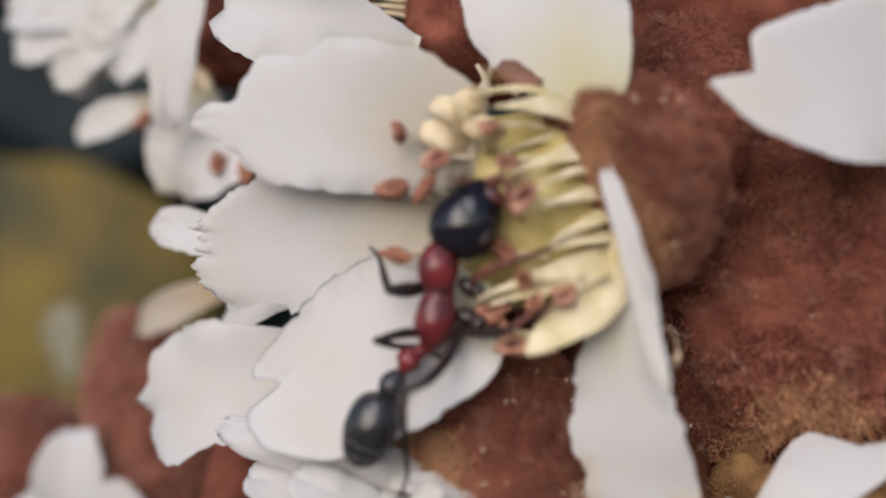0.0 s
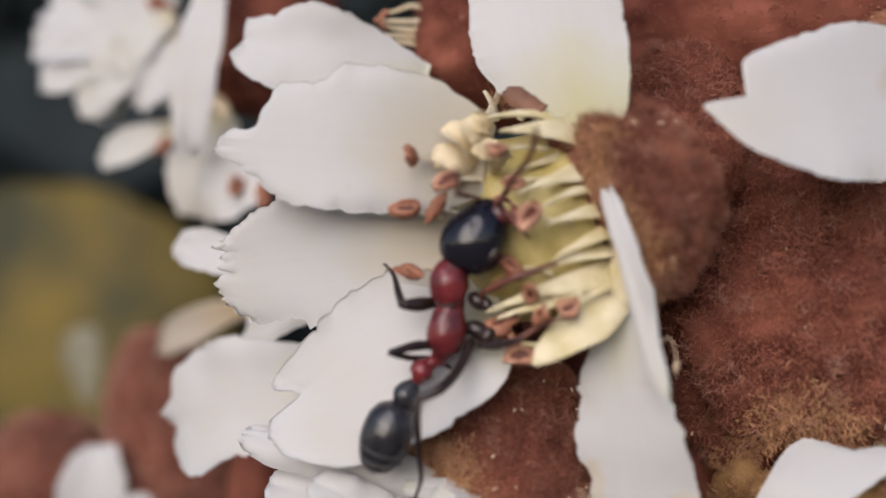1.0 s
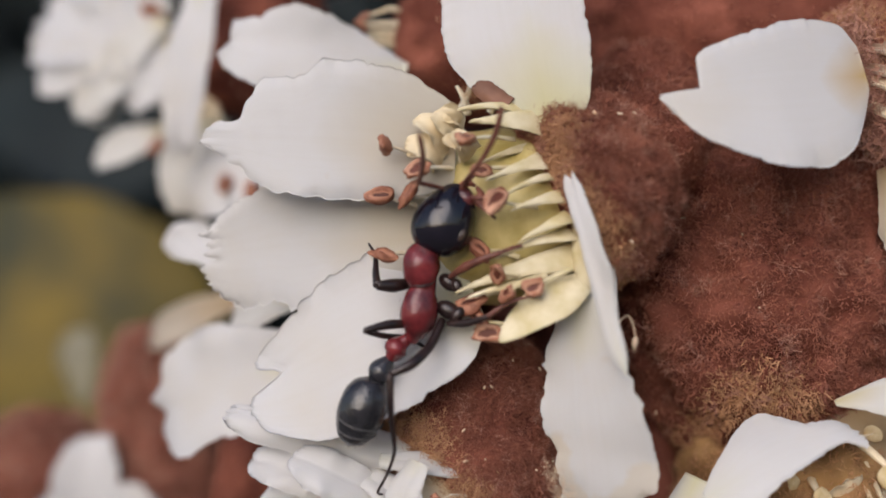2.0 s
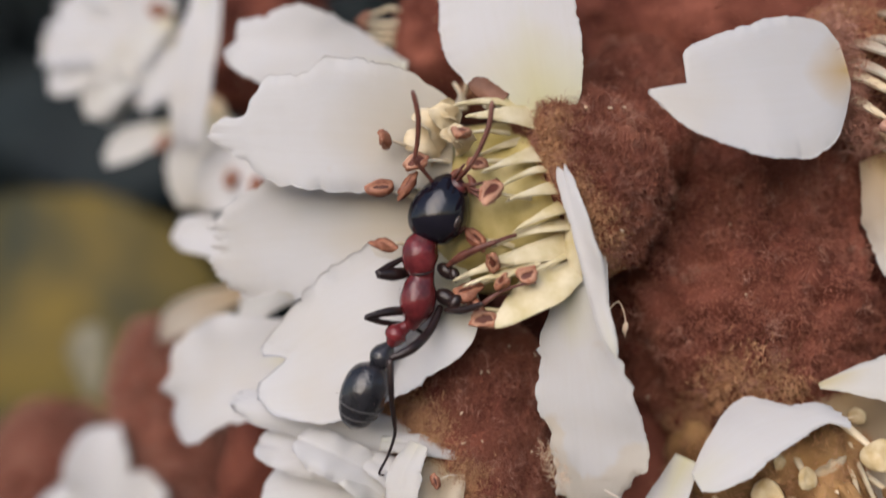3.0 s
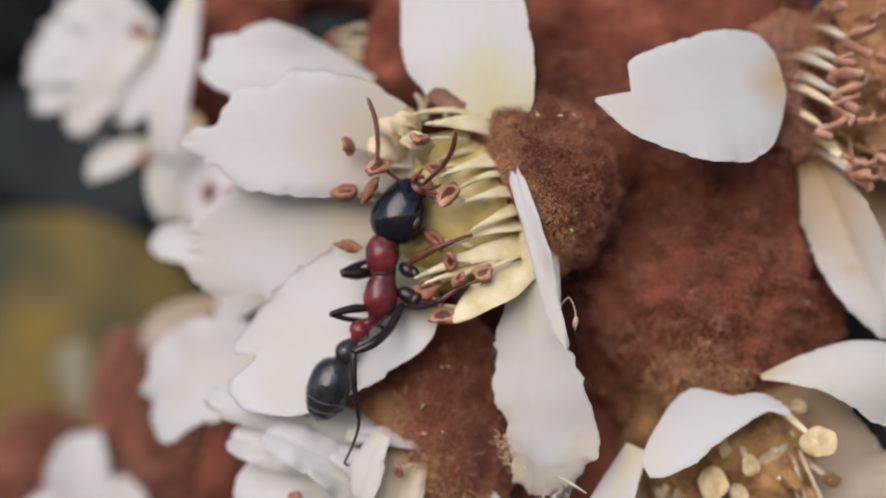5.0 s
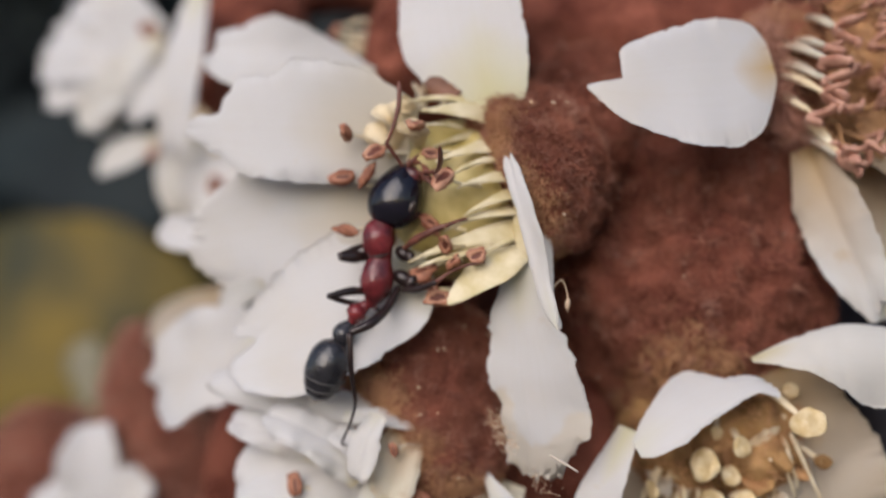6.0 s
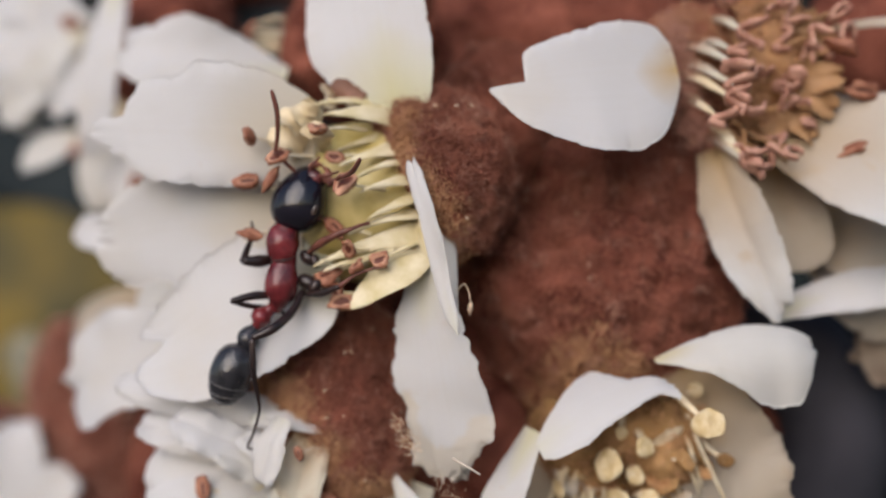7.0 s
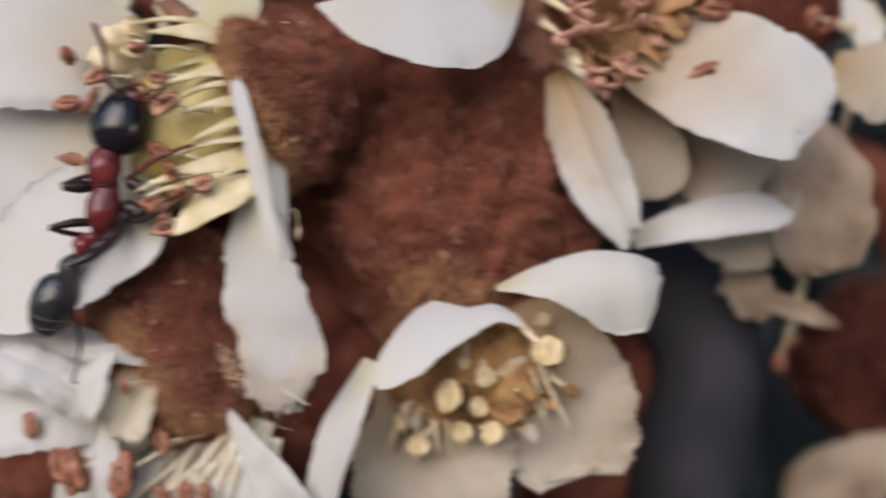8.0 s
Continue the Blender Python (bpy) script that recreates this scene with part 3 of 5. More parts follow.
# ---- the ground and the far foliage ----
# out of view; kept pale as a reflector under the blossom
def ground():
    me = bpy.data.meshes.new("ground")
    bm = bmesh.new()
    bmesh.ops.create_grid(bm, x_segments=60, y_segments=60, size=1.0)
    for v in bm.verts:
        r = max(abs(v.co.x), abs(v.co.y))
        k = 3 * r + 600 * r ** 6
        v.co = Vector((v.co.x * k, v.co.y * k, -1.5 + 0.02 * noise.noise(v.co * 40)))
    bm.to_mesh(me)
    bm.free()
    me.materials.append(SOIL_BOUNCE)
    tagged(new("ground", me), "unseen ground under the shrubs, made pale to bounce light up", "ground", kind="structure")


def foliage():
    """A thicket of leaves behind the blossom, as far stuff, darkened in colour for shade."""
    rs = np.random.RandomState(11)
    items = []
    for i in range(1500):
        x, z = rs.uniform(-400, 400), rs.uniform(-330, 330)
        y = rs.uniform(150, 330)
        L, w = rs.uniform(40, 90), rs.uniform(16, 30)
        a = rs.uniform(0, 6.28)
        d = np.array([math.cos(a), rs.uniform(-0.4, 0.4), math.sin(a)]) * L
        n = unit(np.array([rs.normal() * 0.5, -1, rs.normal() * 0.5 + 0.4]))
        p, f, _ = petal_data((x, y, z), np.array((x, y, z)) + d, w, n, claw=0.05, widest=0.45, blunt=1.5, thick=0.6, seed=i, nu=7, nv=5, jag=0.0, notch=-0.02)
        items.append((p, f, None))
    holder = thing("foliage", (0, 250, -1500), "dense green leaves of the shrub, shade put into their dark colour, out of focus", "foliage", kind="stuff")
    part("leaves", join_data(items), LEAF_SHADED, holder, kind="stuff")
    stems = [tube_data([(x, 250 + 20 * k, -1505), (x * 1.1, 240, -700), (x * 0.7, 260, 0), (x, 250, 260)], [9, 7, 4, 2]) for k, x in enumerate((-240, -80, 90, 250))]
    part("stem", join_data(stems), BARK, holder)


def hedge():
    """The depth of the shrub, a lumpy wall of leaves far behind the rest; its shade is in the colour."""
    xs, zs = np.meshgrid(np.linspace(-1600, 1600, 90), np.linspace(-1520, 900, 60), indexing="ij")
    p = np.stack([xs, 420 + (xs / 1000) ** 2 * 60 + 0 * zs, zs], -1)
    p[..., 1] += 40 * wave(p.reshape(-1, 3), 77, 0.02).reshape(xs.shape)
    holder = thing("backdrop", (0, 420, -1500), "green hedge far behind, shade put into its dark colour", "hedge", kind="structure")
    part("hedge_leaves", (p.reshape(-1, 3), grid_faces(90, 60, True), None), LEAF_SHADED, holder)


ground()
hedge()
foliage()


# ---- the flower stalk that carries the whole cluster ----
stalk = thing("flower_stalk", (14, 17, -1500), "branching flower stalk felted in rusty brown", "stalk")
HUB = (3.0, 17.0, 1.0)
main = part("main_stem", tube_data([(16, 18, -1502), (14, 19, -600), (13.0, 18, -120), (12.27, 15, -24.39), (12.39, 15, -13.8), (13.17, 14, -6.32), HUB], [14, 8, 4.5, 2.5, 2.4, 2.2, 2.0], 14), BARK, stalk, "grey-brown woody stem")


def branch(points, radii):
    part("branch", tube_data(points, radii, 12), SKIN, stalk)


# ---- the flower that the ant walks on ----
def flower_with_ant():
    fl = thing("loquat_flower", (1.51, 4, 0.63), "open white loquat flower with yellow-green throat, the ant on its petal", "flower", "flowers of the cluster")
    shape = bulb_shape((2.03, 3.4, 0.86), (-0.99, 1.4, -0.54), [1.3, 2.3, 2.75, 2.7, 2.3], 0.05, 3, fine=0.22)
    part("calyx", bulb_data(shape), SKIN, fl, "brown felted calyx")
    fur(fl, shape, 62000, 31, tufts=220, gold=[((0.48, 0.9, -0.67), 0.5), ((0.9, 0.9, -1.54), 0.6), ((1.04, 1.2, -2.69), 0.5), ((-0.38, 0.8, 1.24), 0.6), ((-0.27, 0.7, 0.35), 0.5)])
    neck = bulb_shape((0.9, 3.4, -0.6), (2.5, 6.6, 5.6), [1.6, 2.3, 2.1, 1.7, 1.3], 0.08, 5)
    part("flower_base", bulb_data(neck, 50, 60), SKIN, fl, "brown felted stalk of the flower")
    fur(fl, neck, 30000, 35, tufts=80, specks=5)
    cup = bulb_shape((0.06, 3.2, -0.6), (-4.45, 2.3, -0.83), [2.3, 2.6, 2.6, 2.5, 2.0], 0.10, 8, scale=1.6, fine=0.03)
    part("throat", bulb_data(cup, 24, 36), CUP, fl, "yellow-green throat")
    part("petal", petal_data((-3.22, 0.35, 0.94), (-10.36, -0.75, 1.14), normal=(0.15, -1, -0.10), bow=0.04, cup=0.03, notch=0, jag=0.03, ruffle=0.04, seed=4,
        left=scaled([(0, 60), (0.19, 90), (0.38, 93), (0.5, 93), (0.67, 88), (0.76, 72), (0.88, 46), (0.97, 18), (1, 6)], 1 / 61),
        right=scaled([(0, 70), (0.07, 93), (0.19, 125), (0.38, 138), (0.5, 141), (0.62, 118), (0.70, 112), (0.765, 110), (0.79, 98), (0.83, 60), (0.85, 38), (0.87, 33), (0.93, 33), (0.97, 20), (1, 6)], 1 / 61)), PETAL_BEIGE, fl)
    part("petal", petal_data((-3.88, 0.95, -1.43), (-11.0, 1.15, -2.02), normal=(0.1, -1, -0.15), bow=0.01, cup=0.03, notch=0.03, jag=0.055, ruffle=0.05, seed=9,
        left=scaled([(0, 70), (0.5, 92), (0.85, 88), (1, 55)], 1 / 57), right=scaled([(0, 80), (0.3, 125), (0.68, 122), (0.8, 95), (0.93, 55), (1, 36)], 1 / 57)), PETAL_BEIGE, fl)
    part("petal", petal_data((-2.73, 1.0, -3.01), (-8.95, 0.75, -6.02), normal=(0.1, -1, 0.3), bow=0.03, cup=0.05, notch=0, jag=0.02, ruffle=0.04, lip=0.02, seed=14,
        left=scaled([(0, 60), (0.11, 112), (0.32, 142), (0.53, 148), (0.78, 134), (0.93, 96), (1, 62)], 1 / 61), right=scaled([(0, 70), (0.125, 144), (0.32, 142), (0.64, 116), (0.83, 85), (1, 48)], 1 / 61),
        end=[0, 0.02, 0.04, 0.03, -0.02, -0.13, -0.10, -0.05, -0.02]), PETAL, fl)
    part("petal", petal_data((-0.55, 0.6, 1.46), (-1.96, 1.2, 8.55), normal=(-0.2, -1, -0.1), bow=0.05, cup=0.04, notch=0.06, jag=0.022, ruffle=0.05, seed=21,
        left=scaled([(0, 30), (0.08, 62), (0.22, 117), (0.45, 156), (0.65, 146), (0.88, 112), (1, 50)], 1 / 60), right=scaled([(0, 46), (0.05, 66), (0.10, 78), (0.22, 90), (0.45, 100), (0.65, 104), (0.88, 84), (1, 40)], 1 / 60)), PETAL_GREEN, fl)
    part("petal", petal_data((0.13, 0.6, -2.93), (0.55, 1.9, -9.5), normal=(-0.15, -1, 0.2), bow=0.05, cup=0.02, notch=0.0, jag=0.045, ruffle=0.06, seed=26, fold=0.02, crumple=0.07,
        right=scaled([(0, 15), (0.2, 42), (0.4, 61), (0.53, 70), (0.66, 47), (0.81, 46), (0.91, 46), (0.97, 36), (1, 22)], 1 / 60), left=scaled([(0, 20), (0.2, 68), (0.4, 94), (0.53, 108), (0.66, 112), (0.81, 108), (0.91, 80), (0.97, 48), (1, 20)], 1 / 60)),
        PETAL_TORN, fl, "white petal with a browned, torn tip")
    part("petal", petal_data((1.6, -0.7, -5.22), (0.03, -0.3, 0.02), normal=(-0.5, -0.8, 0.8), bow=0.02, cup=0.12, notch=0, jag=0.03, ruffle=0.10, seed=29,
        left=scaled([(0, 1), (0.1, 14), (0.25, 17), (0.5, 13), (0.7, 12), (0.85, 13), (0.95, 13), (1, 9)], 1 / 60), right=scaled([(0, 1), (0.1, 10), (0.25, 14), (0.4, 24), (0.5, 29), (0.6, 24), (0.7, 26), (0.85, 19), (0.95, 16), (1, 10)], 1 / 60)),
        PETAL_PLAIN, fl, "narrow rolled-up petal margin")
    part("petal", petal_data((1, 0.9, -4.9), (0.76, 0.7, -1.06), 0.75, (0.3, -1, 0.2), bow=0.02, cup=0.1, notch=0, jag=0.02, ruffle=0.06, seed=30, claw=0.8, widest=0.5), PETAL_CREAM, fl)
    part("bract", petal_data((0.29, 0.5, -2.76), (-1.75, -0.3, -4.42), 1.25, (0, -1, 0.4), bow=0.08, cup=0.12, notch=0.0, jag=0.01, ruffle=0.04, widest=0.4, blunt=1.5, seed=33, claw=0.6), FILAMENT, fl, "pointed pale yellow flap")
    rows = [((-3.9, 0.5, 0.8), (-4.84, -0.8, 0.83), 0.62), ((-3.3, 0.4, 0.4), (-3.92, -0.9, 0.18), 0.58), ((-1.6, 0.5, 1.2), (-2.6, -1.0, 0.94), 0.68), ((-4.4, 0.6, -0.6), (-5.05, -0.4, -0.50), 0.64), ((-3.6, 0.4, -0.7), (-4.24, -0.6, -0.51), 0.66),
            ((-0.9, 0.2, -0.75), (-1.82, -0.8, -0.71), 0.70), ((-1.4, 0.5, -2.1), (-2.36, 0.0, -1.93), 0.60), ((-4.3, 0.8, -2.0), (-5.01, -0.2, -2.10), 0.62), ((-0.9, 0.2, -2.5), (-1.76, -0.4, -2.61), 0.52), ((-0.6, 0.2, -2.6), (-1.51, -0.4, -3.09), 0.60),
            ((0.1, 0.2, -2.4), (-0.79, -0.3, -2.91), 0.60), ((-1.5, 0.6, -3.0), (-2.60, 0.2, -3.34), 0.68), ((-0.9, 0.4, -3.7), (-2.02, 0.0, -4.13), 0.62), ((-1.2, 0.4, -3.6), (-2.3, 0.2, -3.88), 0.55), ((-1.6, 0.5, 0.4), (-2.3, -0.4, 0.2), 0.5)]
    lean = {4: (0.5, 0, 0.8), 6: (0.7, 0, -0.7), 7: (0.9, 0, -0.3), 11: (0.9, 0, 0.4)}
    for i, (a, b, w) in enumerate(rows):
        stamen(fl, a, b, 40 + i, w, 0.09, fmat=FILAMENT_WHITE if i in (0, 1, 3, 4, 7) else FILAMENT, amat=ANTHER if i in (3, 4, 6, 7, 11) else ANTHER_PINK, turn=lean.get(i))
    # strap-like filaments round the rim, each hollow along its face
    straps = [((-0.72, 0.9, 1.60), (-2.72, -0.5, 1.50), 0.95), ((-0.50, 0.9, 0.62), (-2.03, -0.5, -0.24), 0.80), ((-0.20, 0.9, 0.14), (-1.65, -0.5, -0.46), 0.46), ((0.05, 0.8, -0.36), (-1.54, -0.5, -0.86), 0.60),
              ((0.22, 0.8, -0.85), (-1.12, -0.4, -1.90), 0.70), ((0.33, 0.8, -1.44), (-1.92, -0.3, -2.20), 0.62), ((0.33, 0.9, -2.00), (-3.10, -0.2, -2.95), 0.85), ((0.20, 0.9, -2.58), (-2.64, -0.2, -3.38), 0.70),
              ((-1.16, 1.1, 2.05), (-3.13, -0.2, 1.80), 0.55), ((-1.0, 1.3, 1.15), (-2.6, 0.3, 0.55), 0.40), ((-0.4, 1.4, -0.05), (-2.3, 0.5, -0.95), 0.36), ((-0.1, 1.4, -1.2), (-2.4, 0.5, -1.5), 0.36)]
    for i, (a, b, w) in enumerate(straps):
        part("filament", petal_data(a, b, w, (0.1, -1, 0.25 + 0.3 * (i % 3)), bow=0.10, cup=0.12, notch=-0.02, jag=0.02, ruffle=0.10, widest=0.05, blunt=1.0, claw=0.95, seed=60 + i, nu=26, nv=13, thick=0.15, skew=0.3 * math.sin(i * 1.9)), FILAMENT, fl)
    part("rim", loft_data([(-1.5, 1.1, 2.5), (-0.85, 0.85, 1.9), (-0.35, 0.7, 1.1), (0.0, 0.62, 0.2), (0.28, 0.6, -0.8), (0.40, 0.6, -1.8), (0.33, 0.6, -2.8), (-0.2, 0.8, -3.5)], [0.2, 0.34, 0.42, 0.42, 0.38, 0.36, 0.32, 0.15], 0.6, 18, 60, ridge=0.06, seed=9), FILAMENT, fl, "pale yellow rim that carries the filaments")
    # crumpled cream lobes of the pistil
    for i, (a, b, w) in enumerate([((-3.58, 0.2, 0.57), (-4.47, -0.5, 1.03), 0.75), ((-3.45, 0.2, 0.82), (-4.23, -0.5, 1.61), 0.85), ((-3.25, 0.2, 1.16), (-3.64, -0.5, 1.85), 0.8), ((-3.84, 0.2, 0.37), (-4.41, -0.5, 0.6), 0.6),
                                   ((-2.82, 0.2, 0.63), (-3.13, -0.6, 1.24), 0.6), ((-3.07, 0.2, 0.64), (-3.42, -0.6, 0.99), 0.6), ((-3.0, 0.2, 1.58), (-3.64, -0.3, 1.80), 0.6)]):
        part("pistil_lobe", petal_data(a, b, w, (-0.2 + 0.25 * (i % 3), -1, 0.3 + 0.3 * (i % 2)), bow=0.2, cup=0.35, notch=0.05, jag=0.04, ruffle=0.25, seed=75 + i, claw=0.7, blunt=2.2, nu=24, nv=15, thick=0.09, crumple=0.08), STIGMA, fl, "crumpled cream lobe of the pistil")
    part("dried_flap", petal_data((-1.75, 0.5, 2.2), (-2.75, 0.5, 2.85), 0.55, (0.1, -1, 0.3), bow=0.02, cup=-0.1, notch=0.1, jag=0.06, ruffle=0.2, seed=83, claw=0.8, blunt=2.4, nu=24, nv=15, thick=0.1, crumple=0.12), FLAP, fl, "dried pinkish-tan flap")
    for i, (a, c) in enumerate([((-3.55, 2.2, 2.46), (-2.99, 1.6, 3.52)), ((-3.3, 2.2, 2.36), (-3.57, 1.8, 3.13)), ((-2.51, 1.6, 2.25), (-2.07, 1.2, 3.21))]):
        part("filament", tube_data([a, tuple((np.array(a) + c) / 2 + (0.1, -0.1, 0)), c], [0.13, 0.1, 0.05], 8, 0.7), FILAMENT_WHITE, fl)
    fringe(fl, [(-3.26, 2, 2.95), (-2.5, 1.5, 2.99), (-2.06, 1.2, 2.58)], 420, 407, 0.3, 0.006, 0.2, mat=HAIR_GOLD)
    fringe(fl, [(-0.53, 0.4, -7.79), (-0.15, 0.4, -8.18), (0.1, 0.4, -8.66)], 150, 405, 0.32, 0.006, 0.14, (-0.8, -1, 0), mat=HAIR_PALE, name="torn_fibre", label="torn beige fibres at the petal's end")
    fringe(fl, [(0.55, 0.7, -9.3), (0.86, 0.8, -9.54), (1.1, 0.9, -9.75)], 24, 406, 0.36, 0.006, 0.18, (0, -0.6, -0.8), mat=HAIR_PALE, name="torn_fibre", label="torn beige fibres at the petal's end")
    part("fibre", tube_data([(1.19, 0.55, -8.79), (1.63, 0.5, -9.01), (2.02, 0.6, -9.25)], [0.03, 0.045, 0.02], 6), DRIED, fl, "stiff pale fibre")
    branch([HUB, (1.56, 10, 2.1), (2.01, 3.6, 0.9)], [1.6, 1.4, 1.3])
    return fl


# ---- the flower with cream stamens below ----
def lower_flower():
    fl = thing("loquat_flower", (3.99, 6, -0.2), "nodding white loquat flower with cream stamens", "flower", "flowers of the cluster")
    shape = bulb_shape((4.4, 12.5, 5.81), (5.15, 5.4, -7.47), [3.2, 5.0, 5.8, 5.5, 4.5, 2.8], 0.06, 12, fine=0.44)
    part("calyx", bulb_data(shape, 150, 170), SKIN, fl, "large brown felted calyx")
    fur(fl, shape, 110000, 91, 0.27, 0.012, tufts=260, specks=30, gold=[((4.38, 2.4, -6.16), 0.8), ((5.29, 2.4, -5.9), 0.9), ((3.53, 2.6, -7.18), 0.7), ((2.91, 3, -7.88), 0.8), ((6.36, 2.8, -5.96), 0.4)])
    part("petal", petal_data((3.58, 1.9, -8.52), (7.6, 2.7, -6.68), normal=(-0.25, -1, 0.6), bow=0.08, cup=-0.06, notch=0, jag=0.02, ruffle=0.05, seed=101,
        right=scaled([(0, 25), (0.09, 39), (0.25, 43), (0.47, 31), (0.7, 15), (0.88, 6), (0.95, 16), (1, 22)], 1 / 58), left=scaled([(0, 12), (0.155, 46), (0.27, 66), (0.41, 92), (0.53, 102), (0.65, 80), (0.765, 50), (0.916, 42), (0.97, 34), (1, 20)], 1 / 58)), PETAL_PLAIN, fl)
    part("petal", petal_data((3.38, 2.6, -8.01), (1.6, 3, -13.45), 1.7, (-0.6, -1, 0.1), bow=0.08, cup=0.15, notch=0.0, jag=0.015, ruffle=0.04, widest=0.5, seed=104, claw=0.5), PETAL, fl)
    part("petal", petal_data((7.05, 3.1, -5.84), (11.8, 4.2, -5.15), normal=(0.1, -0.9, 0.75), bow=0.12, cup=-0.22, notch=0.0, jag=0.02, ruffle=0.10, seed=108, crumple=0.08, lip=-0.02,
        left=scaled([(0, 3), (0.3, 16), (0.6, 28), (0.85, 22), (0.95, 12), (1, 4)], 1 / 50), right=scaled([(0, 6), (0.1, 22), (0.2, 40), (0.4, 66), (0.6, 84), (0.82, 86), (0.94, 54), (1, 12)], 1 / 50)), PETAL_CREAM, fl)
    part("petal", petal_data((8.0, 5.2, -6.0), (9.54, 5.6, -11.72), 4.4, (0.1, -1, 0.1), bow=0.05, cup=0.1, notch=0.05, jag=0.045, ruffle=0.20, widest=0.6, seed=112, claw=0.5, blunt=3.4, crumple=0.2, lip=0.04), PETAL_TAN, fl)
    part("petal", petal_data((4.4, 6, -8.04), (4.8, 5, -13.68), 5.2, (0.0, -1, 0.2), bow=0.05, cup=0.1, notch=0.05, jag=0.045, ruffle=0.20, widest=0.55, seed=113, claw=0.5, blunt=3.2, crumple=0.2), PETAL_TAN, fl)
    for i, (a, b, s) in enumerate([((5.63, 4.4, -8.03), (5.62, 3, -9.11), 1.0), ((6.35, 4.4, -7.59), (6.7, 3.2, -8.49), 0.7), ((7.43, 3.6, -6.66), (8.59, 2.6, -7.72), 0.95), ((4.46, 4.4, -8.91), (3.98, 3.6, -9.89), 0.7),
                                ((6.28, 4.8, -9.09), (6.75, 4, -10.17), 0.7), ((7.23, 4.4, -7.68), (7.87, 3.6, -8.87), 0.5), ((5.2, 4.8, -9.1), (4.5, 4, -10.63), 0.7), ((5.99, 4.4, -7.33), (5.98, 3.6, -8.11), 0.5),
                                ((7.03, 4.6, -8.03), (7.33, 4.2, -9.66), 0.6), ((8.09, 4.6, -7.85), (9.13, 4.4, -8.92), 0.5), ((5.92, 4.8, -9.09), (5.84, 4, -10.18), 0.7), ((4.87, 4.6, -8.21), (4.71, 3.8, -9.32), 0.5), ((6.49, 4.6, -8.38), (6.35, 3.8, -9.39), 0.6)]):
        stamen(fl, a, b, 120 + i, s * 1.08, 0.15, fmat=FILAMENT_TAN, amat=ANTHER_PALE if i not in (5, 8, 9) else THROAT_TAN, disc=i not in (5, 8))
    cave = bulb_shape((5.96, 6.9, -6.53), (5.78, 6.2, -10.51), [2.4, 2.9, 2.9, 2.0], 0.2, 19, scale=1.8, fine=0.4)
    part("throat", bulb_data(cave, 60, 80), THROAT_TAN, fl, "tan flower throat")
    fur(fl, cave, 7000, 146, 0.3, mat=HAIR_GOLD, specks=4)
    rs = np.random.RandomState(77)
    for i in range(16):
        q = np.array((4.63, 4.9, -9.73)) * (1 - i / 15) + np.array((8.05, 4.9, -8.03)) * (i / 15) + rs.normal(size=3) * (0.3, 0.25, 0.75)
        a = np.array((5.97, 6.2, -8.04)) + rs.normal(size=3) * 0.5
        stamen(fl, a, q, 520 + i, rs.uniform(0.45, 0.75), 0.07, fmat=FILAMENT_TAN, amat=(ANTHER_PALE, HAIR_GOLD, ANTHER_PALE, THROAT_TAN)[i % 4], disc=True)
    # crumpled tan scraps between the stamens
    for i in range(16):
        q = np.array((5.9, 4.7, -8.6)) + rs.normal(size=3) * (1.3, 0.3, 0.85)
        part("inner_scrap", petal_data(q, q + rs.normal(size=3) * (0.5, 0.2, 0.3) + (0.1, -0.5, -0.7), rs.uniform(0.5, 0.95), (0.4 * rs.normal(), -1, 0.4 * rs.normal()), bow=0.2, cup=0.3, jag=0.05, ruffle=0.3, seed=560 + i, claw=0.6, blunt=2.0, nu=18, nv=11, thick=0.1, crumple=0.15), (PETAL_TAN, THROAT_TAN, FILAMENT_TAN, THROAT_RUST)[i % 4], fl, "crumpled tan scrap")
    for i in range(26):
        k = i / 25
        a = np.array((4.14, 4.6, -8.92)) * (1 - k) + np.array((7.76, 4.4, -6.98)) * k
        c = np.array((3.42, 4.6, -10.87)) * (1 - k) + np.array((8.92, 4.8, -9.76)) * k + (0.3 * math.sin(i * 2.3), 0.3 * math.sin(i), 0.5 * math.sin(i * 1.7))
        part("filament", tube_data([tuple(a), tuple((a + c) / 2 + (0.1 * math.sin(i * 3), -0.5, 0)), tuple(c)], [0.09, 0.08, 0.04], 8, 0.6), (FILAMENT_TAN, FILAMENT_TAN, THROAT_TAN)[i % 3], fl)
    part("fibre", tube_data([(1.28, 0.6, -3.84), (1.55, 0.4, -3.65), (1.73, 0.3, -4.04), (1.74, 0.3, -4.61)], [0.02, 0.02, 0.02, 0.02], 5), HAIR_PALE, fl, "dangling pale fibre")
    part("seed_grain", ellipsoid_data((1.74, 0.3, -4.36), (0.2, 0, 1), 0.34, 0.16, n=7, m=8), HAIR_PALE, fl, "pale grain on a fibre")
    branch([HUB, (2.7, 13, 6.02), (3.96, 8.2, 4.36)], [1.6, 1.6, 1.8])
    return fl


